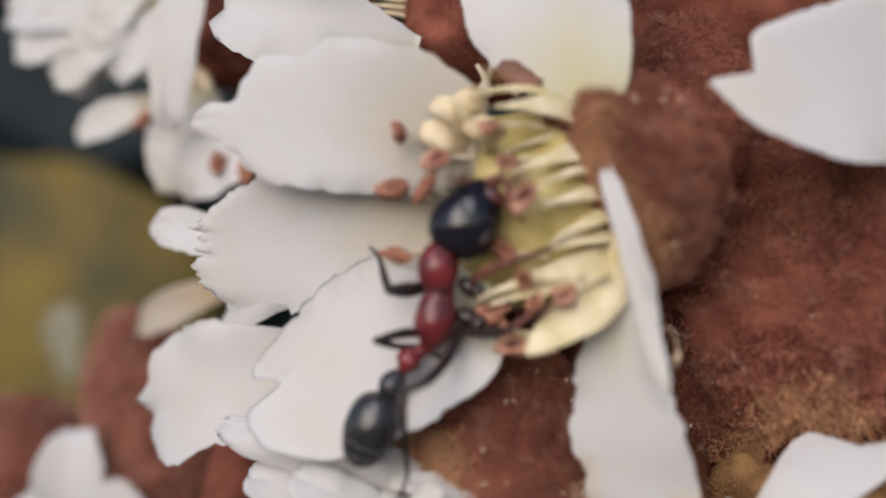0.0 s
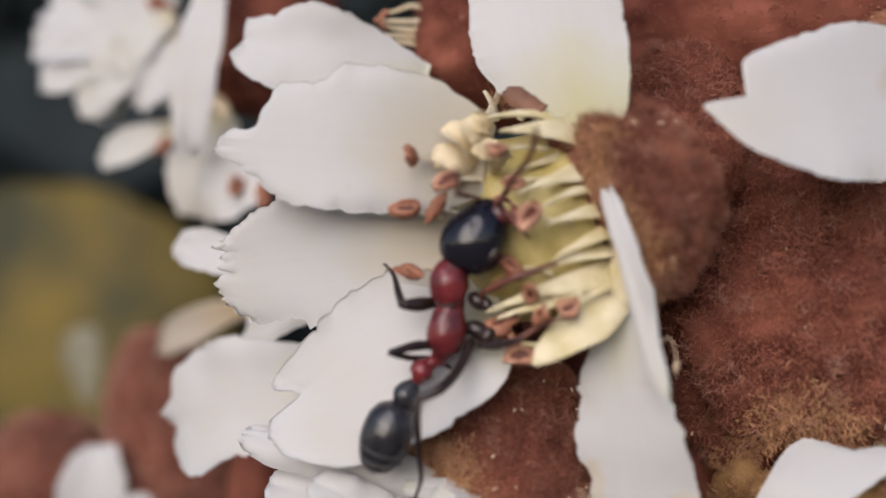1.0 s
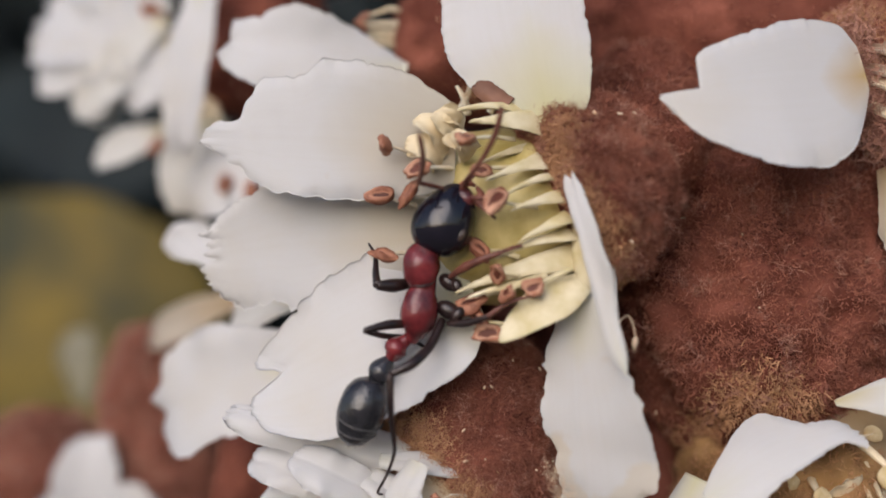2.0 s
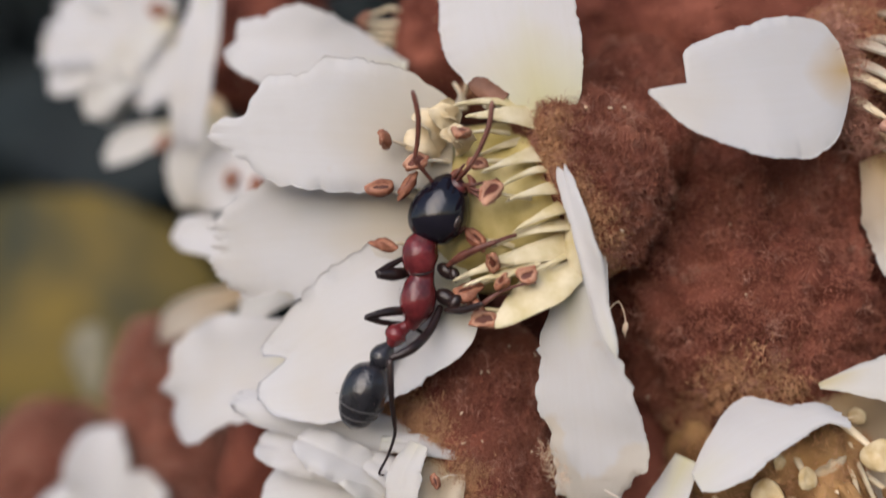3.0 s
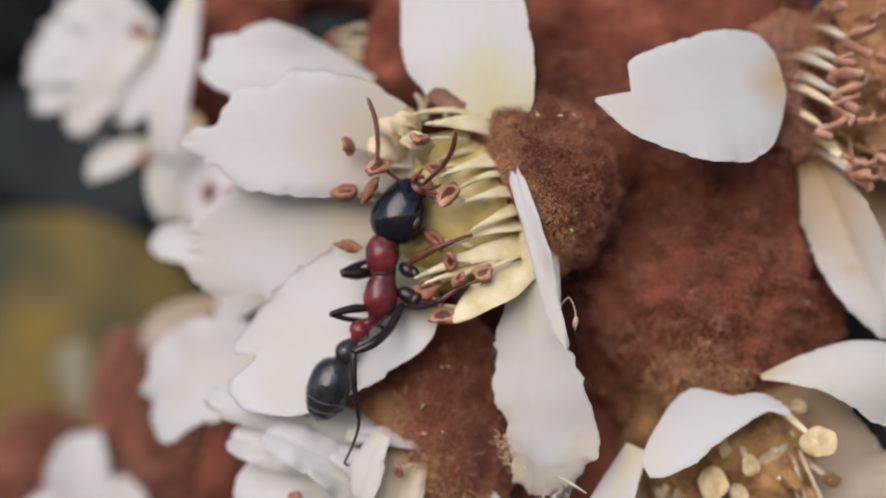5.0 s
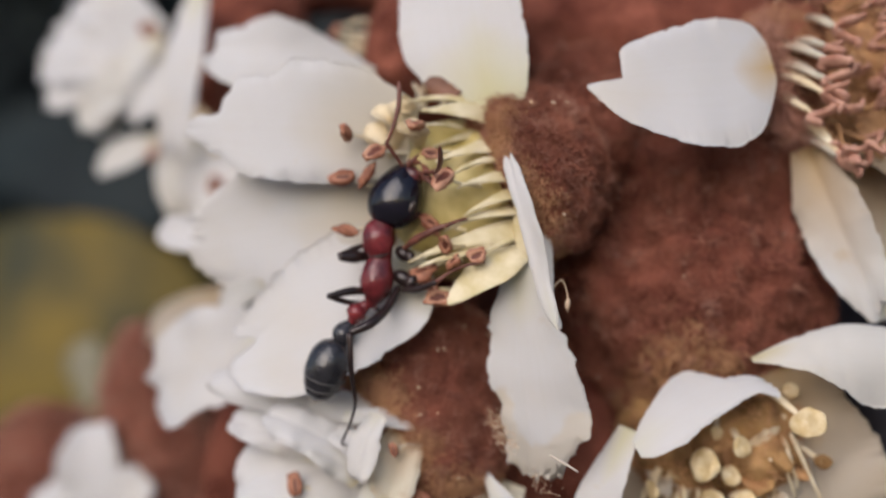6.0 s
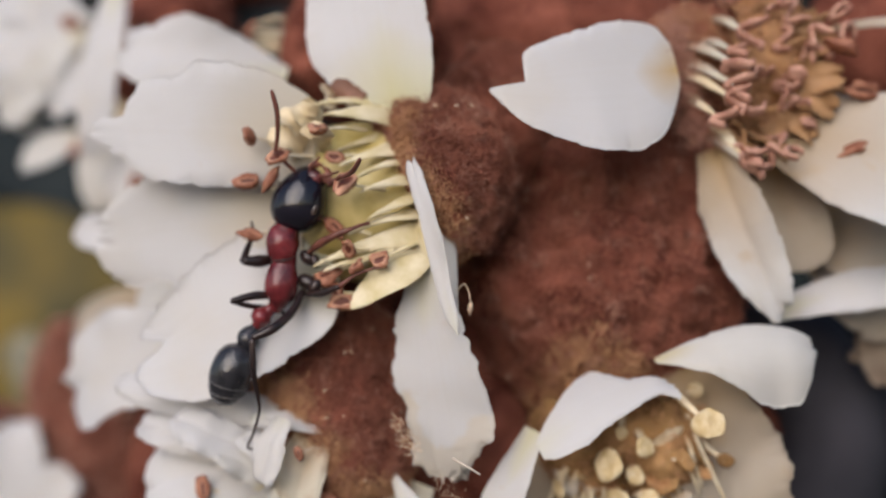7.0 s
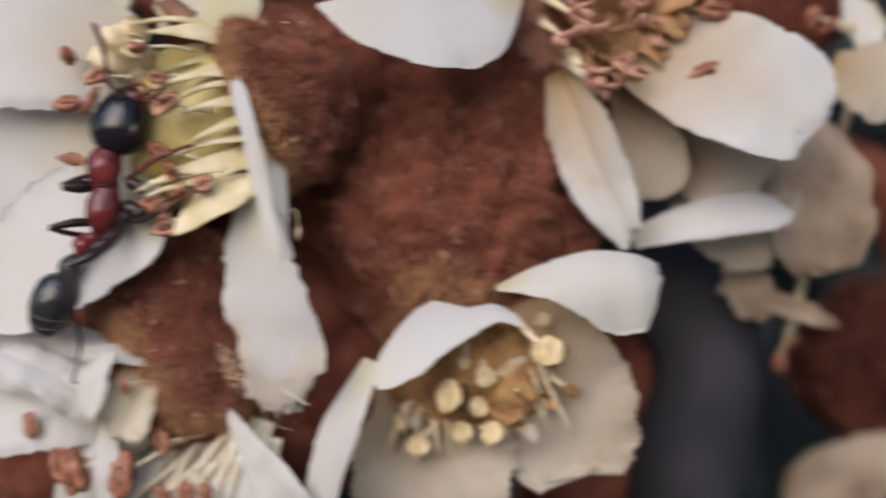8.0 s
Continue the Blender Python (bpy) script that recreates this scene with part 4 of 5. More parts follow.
# ---- the flower above with curled pink-brown anthers ----
def upper_flower():
    fl = thing("loquat_flower", (6.54, 7, 3.87), "white loquat flower with notched petal and curled pinkish-brown anthers", "flower", "flowers of the cluster")
    shape = bulb_shape((6.3, 8, 3.94), (10.3, 5.2, 3.57), [1.6, 2.4, 2.7, 2.5, 2.2], 0.06, 17)
    part("calyx", bulb_data(shape), SKIN, fl, "brown felted calyx")
    fur(fl, shape, 28000, 141, gold=[((7.93, 4, 4.88), 1.0), ((8, 3.8, 3.67), 1.1), ((7.98, 3.9, 2.37), 1.0), ((8.6, 4.4, 1.62), 0.8)])
    throat = bulb_shape((9.19, 7.1, 3.97), (12.49, 6.9, 4.14), [2.4, 2.8, 2.8, 2.2], 0.2, 18, scale=1.8, fine=0.3)
    fur(fl, throat, 14000, 145, 0.34, 0.008, mat=HAIR_GOLD, specks=4)
    part("throat", bulb_data(throat, 30, 40), THROAT_RUST, fl, "tan flower throat")
    part("petal", petal_data((7.85, 2.4, 3.14), (2.43, -0.2, 2.12), normal=(-0.1, -1, 0.05), bow=0.04, cup=0.04, notch=0.0, jag=0.012, ruffle=0.03, seed=151, nu=90,
        left=scaled([(0, 30), (0.08, 84), (0.18, 128), (0.33, 150), (0.51, 146), (0.7, 118), (0.85, 84), (0.94, 46), (1, 4)], 1 / 60),
        right=scaled([(0, 55), (0.06, 90), (0.12, 100), (0.3, 107), (0.6, 86), (0.78, 68), (0.805, 62), (0.812, 50), (0.818, 6), (0.83, 2), (0.9, 2), (1, 3)], 1 / 60)), PETAL_RUST, fl, "white petal with a notched tip")
    part("petal", petal_data((8.97, 4.2, 1.05), (11.0, 4.6, -4.35), 2.15, (-0.3, -1, 0.0), bow=0.06, cup=0.08, notch=0.03, jag=0.045, ruffle=0.12, widest=0.45, blunt=1.9, seed=155, claw=0.5, fold=0.05, crumple=0.1), PETAL_WARM, fl)
    part("petal", petal_data((10.96, 6.4, 0.91), (11.87, 6.6, -2.84), 2.3, (0.1, -1, 0.0), bow=0.06, cup=0.08, notch=0.03, jag=0.012, ruffle=0.04, seed=157, claw=0.5, crumple=0.1), PETAL_TAN, fl)
    part("petal", petal_data((11, 5.4, 2.27), (16.83, 5.2, -1.05), 4.4, (0.1, -1, 0.25), bow=0.08, cup=0.05, notch=0.04, jag=0.02, ruffle=0.06, widest=0.6, blunt=2.8, seed=160, claw=0.6, crumple=0.1), PETAL_WARM, fl)
    part("petal", petal_data((12.41, 8, -0.59), (15.34, 8.2, -2.39), 3.4, (0.1, -1, 0.1), bow=0.06, cup=0.08, seed=162, claw=0.5), PETAL_TAN, fl)
    part("petal", petal_data((11.05, 6.4, -4.11), (16.13, 7.4, -3.05), 1.7, (0, -1, 0.6), bow=0.06, cup=-0.08, seed=164, claw=0.5), PETAL, fl)
    for i, (a, b, m) in enumerate([((9.08, 4.6, 5.51), (9.91, 3, 4.46), FILAMENT_WHITE), ((8.62, 4.4, 4.62), (9.47, 2.8, 3.87), FILAMENT_WHITE), ((8.14, 4.2, 4.51), (9.48, 2.6, 3.37), FILAMENT_WHITE),
                                   ((8.01, 4.2, 3.94), (9.5, 2.6, 2.68), FILAMENT_WHITE), ((7.91, 4.2, 3.6), (9.4, 2.7, 2.32), FILAMENT_TAN), ((7.9, 4.2, 2.87), (8.98, 2.9, 1.8), FILAMENT_TAN),
                                   ((8.78, 4.4, 1.56), (9.85, 3.2, 0.33), FILAMENT_WHITE), ((8.93, 4.4, 1.85), (9.79, 3.2, 0.55), FILAMENT_TAN)]):
        f = part("stamen", petal_data(a, b, 0.42, (0.1, -1, 0.45), bow=0.07, cup=0.2, notch=-0.05, jag=0.01, ruffle=0.06, widest=0.35, blunt=1.3, claw=0.75, seed=170 + i, nu=20, nv=11, thick=0.2), FILAMENT_GOLD if m is FILAMENT_WHITE else m, fl)
        e = np.array(b) + (0.28, -0.05, -0.05)
        part("anther", curl_data(e, (1, 0, -0.2), (0.86, 0.62, 0.92, 0.88, 0.7, 0.8, 0.78, 0.7)[i], 181 + 4 * i if i % 2 else 182 + 4 * i), CURLED, f, "curled pinkish-brown anther")
    for i, (a, b) in enumerate([((9.12, 4, 1.41), (10.17, 3.2, 0.32)), ((9.47, 4, 1.58), (10.62, 3.4, 0.58)), ((9.84, 4.2, 1.62), (11.35, 3.6, 0.72)), ((10.2, 4.2, 2.16), (11.16, 3.6, 2.29)),
                                ((11.16, 4.6, 3.73), (12.87, 4, 4.11)), ((11.51, 4.8, 3.2), (13.64, 4.9, 2.93)), ((11.48, 4.8, 2.26), (13.13, 4.8, 0.92)), ((10.46, 4.4, 4.85), (11.49, 4, 5.22)), ((10.62, 4.4, 4.27), (12.17, 4, 4.61)),
                                ((9.65, 4, 1.86), (9.93, 3.2, 0.8)), ((10.83, 4.6, 4.89), (12.94, 4.4, 5.45)), ((9.75, 4.4, 4.9), (10.1, 2.8, 1.99)), ((9.8, 5, 5.87), (9.55, 3.6, 5.68)), ((10.35, 5, 5.84), (11.05, 3.8, 5.59)), ((11.58, 5, 4.98), (13.15, 4.6, 4.71)), ((11.98, 5.2, 5.41), (12.34, 4.4, 4.17))]):
        stamen(fl, a, b, 190 + i, 0.85 if i in (4, 5, 6) else 0.66, 0.12, fmat=LOBE, amat=ANTHER if i in (4, 5, 6) else CURLED, curled=i not in (4, 5, 6))
    rs = np.random.RandomState(88)
    for i, (dx, dz, w) in enumerate([(1.9, 1.5, 0.9), (2.3, 0.7, 1.0), (2.4, -0.2, 1.1), (2.2, -1.1, 1.0), (1.6, -1.9, 0.9), (0.7, -2.4, 0.8), (1.0, 2.2, 0.8), (2.0, 0.2, 0.8)]):
        a = np.array((10.2, 5.4, 3.6)) + (0.25 * dx, 0, 0.3 * dz)
        part("inner_lobe", petal_data(a, a + (dx, -0.6 - 0.15 * (i % 3), dz), w, (0.3, -1, 0.3 * math.sin(i * 2)), bow=0.12, cup=0.25, notch=0.12, jag=0.07, ruffle=0.4, seed=580 + i, claw=0.8, widest=0.5, blunt=2.4, nu=24, nv=13, thick=0.14, crumple=0.2), LOBE, fl, "tan lobe inside the flower")
    for i in range(9):
        k, h = rs.uniform(), rs.uniform()
        q = (np.array((10.16, 3.7, 5.39)) * (1 - k) + np.array((12.53, 4.6, 5.55)) * k) * (1 - h) + (np.array((10.06, 3.7, 1.12)) * (1 - k) + np.array((12.13, 4.6, 1.24)) * k) * h
        stamen(fl, q + np.array((-0.9 - 0.5 * k, 1.3, 0.3 * rs.normal())), q, 540 + i, rs.uniform(0.5, 0.75), 0.1, fmat=LOBE, amat=CURLED, curled=i % 3 > 0)
    fringe(fl, [(7.7, 3.7, 5.3), (7.75, 3.3, 3.7), (7.9, 3.4, 2.3), (8.7, 3.8, 1.2)], 2600, 408, 0.5, 0.007, 0.32, (0.3, -1, 0), mat=HAIR_LIGHT, label="pale pinkish hairs round the rim")
    fringe(fl, [(9.3, 4.4, 5.2), (9.2, 4.3, 3.2), (10.3, 4.5, 2.0)], 1500, 409, 0.5, 0.009, 0.4, (0.4, -1, 0), mat=HAIR_GOLD, label="golden hairs in the throat")
    part("petal", petal_data((12.91, 5.6, 5.25), (15.17, 5.4, 5.27), 0.4, (0, -1, 0.4), bow=0.06, cup=0.1, seed=166, claw=0.5), PETAL_TAN, fl)
    branch([HUB, (5.24, 12, 4.36), (6.28, 8.5, 4.08)], [1.6, 1.5, 1.6])

    w = thing("loquat_bud", (18.09, 15, 9.82), "brown felted loquat flower bud behind the stamens", "flower bud", "flowers of the cluster")
    shape = bulb_shape((20.12, 16, 11.03), (14.44, 12.5, 4.76), [2.2, 3.4, 3.6, 2.6], 0.06, 59)
    part("calyx", bulb_data(shape), SKIN, w, "brown felted calyx")
    fur(w, shape, 5000, 395, specks=4)
    branch([HUB, (15.68, 20, 8.6), (20.26, 16.5, 11.22)], [1.6, 1.5, 1.5])
    return fl


# ---- the flower beneath the ant, facing down ----
def bottom_flower():
    fl = thing("loquat_flower", (-3.92, 5, -4.83), "nodding loquat flower with crumpled white petals and rust-brown anthers", "flower", "flowers of the cluster")
    shape = bulb_shape((-4.14, 4.6, -4.05), (-2.27, 2.9, -10.56), [1.8, 2.6, 2.7, 2.2, 1.7], 0.05, 23)
    part("calyx", bulb_data(shape), SKIN, fl, "brown felted calyx")
    fur(fl, shape, 80000, 211, tufts=220, specks=60, gold=[((-5.28, 2.2, -6.98), 1.1), ((-4.3, 1.6, -7.3), 0.8), ((-4.06, 2, -7.97), 0.7), ((-2.91, 1.9, -8.83), 0.6), ((-2.02, 2, -10.21), 0.8), ((-1.08, 2.2, -10.2), 0.6)])
    P = [((-1.2, 2.4, -9.31), (2.07, 2.8, -13.82), 1.5, (-0.4, -1, 0.2), PETAL_PLAIN, 221, 0.08), ((-4.6, 2.7, -9.2), (-9.45, 2.1, -10.1), 2.75, (-0.1, -1, 0.4), PETAL_PLAIN, 222, 0.20),
         ((-4.0, 0.4, -7.75), (-4.62, 0.3, -9.72), 1.15, (-0.4, -1, 0.3), PETAL_PLAIN, 227, 0.10), ((-3.24, 1.5, -7.85), (-3.86, 1.1, -10.43), 1.55, (0.1, -1, 0.3), PETAL_STAIN, 225, 0.16),
         ((-5.3, 0.9, -7.75), (-2.86, 1.4, -8.05), 0.72, (-0.1, -1, 0.7), PETAL_PLAIN, 229, 0.14), ((-5.3, 1.4, -8.95), (-7.86, 0.7, -7.78), 1.35, (0.1, -1, 0.7), PETAL_PLAIN, 224, 0.30),
         ((-4.95, 1.5, -9.7), (-6.65, 1.0, -8.43), 1.15, (0.2, -1, 0.5), PETAL_CREAM, 230, 0.28), ((-4.67, 1.8, -9.9), (-4.44, 1.7, -12.4), 1.05, (-0.2, -1, 0.2), PETAL_PLAIN, 233, 0.14),
         ((-3.1, 2.7, -9.6), (-6.2, 2.5, -10.7), 2.2, (-0.1, -1, 0.5), PETAL_CREAM, 231, 0.18), ((-6.6, 2.0, -8.9), (-9.5, 1.7, -7.95), 1.5, (-0.1, -1, 0.6), PETAL_PLAIN, 232, 0.24),
         ((-3.35, 3.4, -10.3), (-7.0, 3.3, -13.6), 3.0, (-0.2, -1, 0.5), PETAL_CREAM, 226, 0.16), ((-1.58, 3.8, -9.56), (-3.12, 3.5, -15.49), 5.8, (-0.1, -1, 0.5), PETAL_CREAM, 228, 0.12),
         ((-6.0, 1.4, -8.2), (-4.6, 1.0, -9.0), 0.95, (0.3, -1, 0.6), PETAL_PLAIN, 234, 0.30)]
    for a, b, w, n, m, s, r in P:
        part("petal", petal_data(a, b, w, n, bow=0.08, cup=0.08, notch=0.03, jag=0.022, ruffle=r, seed=s, claw=0.65 if s > 221 else 0.12, blunt=2.6, fold=0.03 if s > 221 else 0.0, lip=-0.03, crumple=0.15, thick=0.2), m, fl)
    part("petal", petal_data((-3.43, 1.9, -7.83), (-10.3, 1.5, -6.62), normal=(0.1, -1, 0.7), bow=0.03, cup=-0.20, notch=0, jag=0.03, ruffle=0.14, seed=223, thick=0.3, crumple=0.12,
        left=scaled([(0, 30), (0.3, 42), (0.6, 48), (0.85, 40), (0.96, 24), (1, 8)], 1 / 60), right=scaled([(0, 20), (0.3, 26), (0.6, 30), (0.85, 28), (0.96, 18), (1, 8)], 1 / 60)), PETAL_PLAIN, fl)
    heads = [(-5.95, 1.6, -11.1), (-5.35, 1.5, -11.2), (-3.97, 1.5, -11.3), (-6.94, 1.4, -10.0), (-2.8, 1.7, -10.43), (-4.22, 1.9, -12.41), (-3.76, 1.9, -13.08), (-2.86, 1.9, -11.97), (-2.17, 2, -11.93), (-1.55, 2, -11.99), (-2.84, 2, -12.97), (-1.09, 2.1, -12.58), (-1.23, 2.2, -13.24), (-3.53, 0.5, -8.74), (-2.03, 2.2, -13.82), (-5.78, 1.8, -11.67), (-0.13, 2.4, -13.43)]
    for i, q in enumerate(heads):
        k = min(max((q[0] + 6.0) / 5.6, 0.0), 1.0) * 0.8 + 0.2 * ((i * 0.37) % 1.0)
        a = np.array((-2.95, 3, -9.83)) * (1 - k) + np.array((-0.14, 3.2, -10.23)) * k
        if i in (3, 13):
            a = np.array(q) + (0.5, 0.7, 0.1)
        stamen(fl, a, q, 240 + i, 0.95 if i in (0, 1, 2) else 0.34 if i == 13 else 0.6, 0.085 if i != 13 else 0.02, fmat=FILAMENT_WHITE, end=0.6, turn=(0.25 * math.sin(i * 2.1) + 0.2, 0, -1))
    for i in range(16):
        k = i / 15
        a = np.array((-2.83, 3.2, -9.83)) * (1 - k) + np.array((0.18, 3.4, -10.41)) * k
        c = np.array((-4.89, 3.6, -14.16)) * (1 - k) + np.array((-0.57, 3.6, -14.33)) * k
        part("filament", tube_data([tuple(a), tuple((a + c) / 2 + (0, -0.2, 0)), tuple(c)], [0.10, 0.09, 0.05], 8, 0.6), FILAMENT_WHITE, fl)
    branch([HUB, (-5.82, 11, -1.92), (-4.3, 5.5, -3.98)], [1.6, 1.5, 1.5])
    return fl


# ---- out of focus blossom behind ----
def petal_set(fl, rows):
    for k, (a, b, w, m) in enumerate(rows):
        part("petal", petal_data(a, b, w, (0.1, -1, 0.15), bow=0.08, cup=0.1, notch=0.06, jag=0.045, ruffle=0.12, seed=300 + k + int(w * 10), claw=0.45, blunt=2.0, nu=30, nv=17, crumple=0.12), m, fl)


def back_flowers():
    f = thing("loquat_flower", (-14.05, 14, 11.42), "white loquat flower with drooping petals, out of focus", "flower", "flowers of the cluster")
    shape = bulb_shape((-13.93, 15, 12.35), (-16.93, 13.5, 5.82), [1.6, 2.8, 3.0, 2.4], 0.06, 51)
    part("calyx", bulb_data(shape), SKIN, f, "brown felted calyx")
    fur(f, shape, 3000, 311)
    petal_set(f, [((-6.0, 4.6, 4.0), (-11.8, 3.4, 5.4), 3.0, PETAL), ((-15.72, 10, 10.78), (-16.32, 9.5, 2.82), 1.9, PETAL), ((-18.78, 13, 8.69), (-25.77, 13, 8.53), 2.6, PETAL_PLAIN), ((-18.56, 12.6, 8.55), (-24.93, 12.6, 6.74), 2.3, PETAL_PLAIN), ((-18.35, 12.2, 8.4), (-22.83, 12.2, 5.34), 2.2, PETAL_CREAM), ((-17.95, 12, 8.06), (-20.02, 12, 5.3), 2.0, PETAL_PLAIN), ((-19.43, 13.6, 9.46), (-25.7, 13.6, 10.39), 2.6, PETAL_PLAIN), ((-19.68, 14, 10.16), (-24.59, 14, 12.72), 3.2, PETAL_PLAIN), ((-18.55, 12, 9.14), (-20.99, 11.6, 6.79), 1.8, PETAL_CREAM), ((-16.98, 13, 6.21), (-19.3, 12.6, 6.47), 2.2, PETAL_CREAM),
                  ((-18.59, 13, 4.84), (-22.19, 13, 3.21), 1.5, PETAL_CREAM), ((-16.16, 12, 4.88), (-16.9, 12, 0.57), 3.2, PETAL_CREAM), ((-13.01, 11, 3.04), (-16.28, 11, 0.94), 2.6, PETAL), ((-20.7, 13.5, 7.33), (-22.93, 13.5, 5.54), 2.4, PETAL_CREAM)])
    for i, b in enumerate([(-18.78, 12.4, 3.93), (-14.84, 10.6, 2.04), (-13.7, 10.4, 1.49), (-19.13, 12, 9.44)]):
        stamen(f, np.array((-16.68, 13, 5.68)), b, 320 + i, 0.9, 0.2, fmat=FILAMENT_TAN)
    branch([HUB, (-8.97, 20, 13.34), (-14.14, 15.5, 12.55)], [1.6, 1.5, 1.5])

    g = thing("loquat_flower", (-5.77, 10, 11.74), "brown felted loquat flower bud with tan stamens", "flower", "flowers of the cluster")
    shape = bulb_shape((-3.42, 10, 12.26), (-4.68, 6.8, 3.53), [2.2, 2.8, 2.8, 2.3], 0.06, 52)
    part("calyx", bulb_data(shape), SKIN, g, "brown felted calyx")
    fur(g, shape, 7000, 331)
    for i in range(6):
        stamen(g, np.array((-6.31, 6.6, 6.13)) + (0, 0, 0.3 * i - 0.6), np.array((-7.84, 5.6, 6.11)) + (0.2 * (i % 2), 0, 0.22 * i - 0.5), 340 + i, 0.3, 0.12, fmat=FILAMENT_TAN)
    branch([HUB, (-4.1, 16, 12.03), (-3.63, 11, 12.73)], [1.6, 1.5, 1.5])

    h = thing("loquat_bud", (3.98, 10, 12.32), "large brown felted loquat flower bud", "flower bud", "flowers of the cluster")
    shape = bulb_shape((4.87, 10, 15.25), (3.33, 8.6, 2.69), [3.2, 5.0, 5.4, 4.6], 0.07, 53)
    part("calyx", bulb_data(shape, 80, 90), SKIN, h, "brown felted calyx")
    fur(h, shape, 12000, 351)
    branch([HUB, (2.51, 17, 13.01), (4.85, 12, 15.6)], [1.6, 1.5, 1.5])

    m = thing("loquat_bud", (0.14, 11, 0.78), "brown felted loquat flower bud between the open flowers", "flower bud", "flowers of the cluster")
    shape = bulb_shape((0.36, 11, 0.77), (-0.69, 9.5, -12.7), [2.6, 4.0, 4.6, 4.6, 4.0], 0.07, 58)
    part("calyx", bulb_data(shape), SKIN, m, "brown felted calyx")
    fur(m, shape, 9000, 391, specks=6)
    branch([HUB, (-0.09, 14, -0.37), (0.33, 11.3, 0.82)], [1.6, 1.5, 1.5])

    for k, (a, b, r) in enumerate([((-21.4, 17, -3.4), (-19.6, 18, -15.5), [1.4, 2.4, 2.7, 2.9, 2.8]), ((-27.41, 19, -7.6), (-27.87, 19, -17.5), [2.0, 3.5, 3.9, 3.6])]):
        q = thing("loquat_bud", a, "brown felted loquat flower bud, out of focus", "flower bud", "flowers of the cluster")
        shape = bulb_shape(a, b, r, 0.04, 54 + k, fine=0.05)
        part("calyx", bulb_data(shape), SKIN, q, "brown felted calyx")
        fur(q, shape, 14000, 360 + k, 0.4, 0.016, mat=HAIR_LIGHT)
        branch([HUB, (-7.2, 22, -15.9), tuple(np.array(b) + (3, 2, -2)), b], [1.6, 1.6, 1.4, 1.4])

    q = thing("loquat_bud", (-14.2, 14, -7.0), "small brown felted loquat flower bud in the shade", "flower bud", "flowers of the cluster")
    shape = bulb_shape((-14.0, 13, -6.6), (-13.2, 12.5, -14.0), [1.0, 1.7, 2.0, 1.8], 0.06, 64)
    part("calyx", bulb_data(shape), SKIN, q, "dark brown felted calyx")
    fur(q, shape, 4000, 398, specks=4)
    branch([HUB, (-8.0, 17, -5.0), (-13.8, 13.4, -6.5)], [1.6, 1.4, 0.9])

    q = thing("loquat_bud", (11.2, 16, -6.4), "withered dark brown loquat flower bud in the shade", "flower bud", "flowers of the cluster")
    shape = bulb_shape((11.4, 15.5, -5.6), (7.6, 15, -15.5), [1.4, 2.2, 2.4, 2.4, 2.0], 0.06, 63)
    part("calyx", bulb_data(shape), SKIN, q, "dark brown felted calyx")
    fur(q, shape, 4000, 397, specks=4)
    branch([HUB, (8.5, 18, -2.0), (11.3, 15.8, -5.4)], [1.6, 1.5, 1.2])

    e = thing("loquat_flower", (-22.39, 15, -13.75), "white loquat flower, out of focus", "flower", "flowers of the cluster")
    petal_set(e, [((-21.8, 14.5, -13.66), (-21.96, 14, -8.38), 2.8, PETAL), ((-22.37, 14.5, -13.69), (-24.51, 14, -11.19), 2.6, PETAL), ((-21.52, 14.5, -13.65), (-19.15, 14, -10.77), 2.8, PETAL), ((-21.9, 14.3, -13.0), (-22.6, 13.6, -15.5), 2.6, PETAL), ((-34.6, 34, -8.0), (-35.2, 34, -3.3), 2.4, LEAF_PALE)])
    branch([HUB, (-21.97, 18, -15.99), (-22.39, 15, -13.75)], [1.6, 1.0, 0.8])

    c = thing("loquat_flower", (-9.28, 5, -5.48), "white loquat petals half hidden behind the open flower", "flower", "flowers of the cluster")
    petal_set(c, [((-8.9, 5.2, -5.0), (-15.4, 7, -7.1), 4.1, PETAL), ((-11.13, 6, -1.7), (-15.35, 6.7, -0.85), 1.5, PETAL_PLAIN), ((-14.4, 13.5, -2.2), (-20.2, 15, -4.4), 1.5, PETAL_TAN), ((-9.3, 5.0, -2.9), (-12.9, 7.2, -3.7), 1.5, PETAL_CREAM)])
    branch([HUB, (-7.91, 9, -4.46), (-9.28, 5, -5.48)], [1.4, 0.8, 0.4])

    r = thing("loquat_flower", (16.95, 10, 0.65), "fading beige loquat flower, out of focus", "flower", "flowers of the cluster")
    petal_set(r, [((16.57, 10, 0.86), (17.88, 10, -5.24), 3.8, DULL), ((17.78, 9, 1.96), (20.09, 9, 0.67), 3.0, PETAL_TAN), 
                  ((19.7, 10, 3.95), (18.56, 10, 3.4), 2.4, PETAL_CREAM), ((22.4, 20, -11.2), (17.2, 20, -14.4), 3.2, DULL), ((14.4, 11, -3.6), (15.45, 11, -6.6), 1.7, DULL), ((14.0, 11.4, -5.4), (18.0, 11, -6.8), 0.8, DULL), ((12.6, 9.6, 0.8), (15.2, 9.4, -4.9), 4.4, PETAL_TAN)])
    shape = bulb_shape((23.9, 22, -5.6), (18.6, 21, -10.4), [2.2, 3.4, 3.4, 2.4], 0.10, 57, fine=0.05)
    # this bud gets the darker calyx copy: its shade is painted in
    part("calyx", bulb_data(shape), SKIN_SHADED, r, "brown felted calyx")
    fur(r, shape, 3000, 371, 0.4, 0.012)
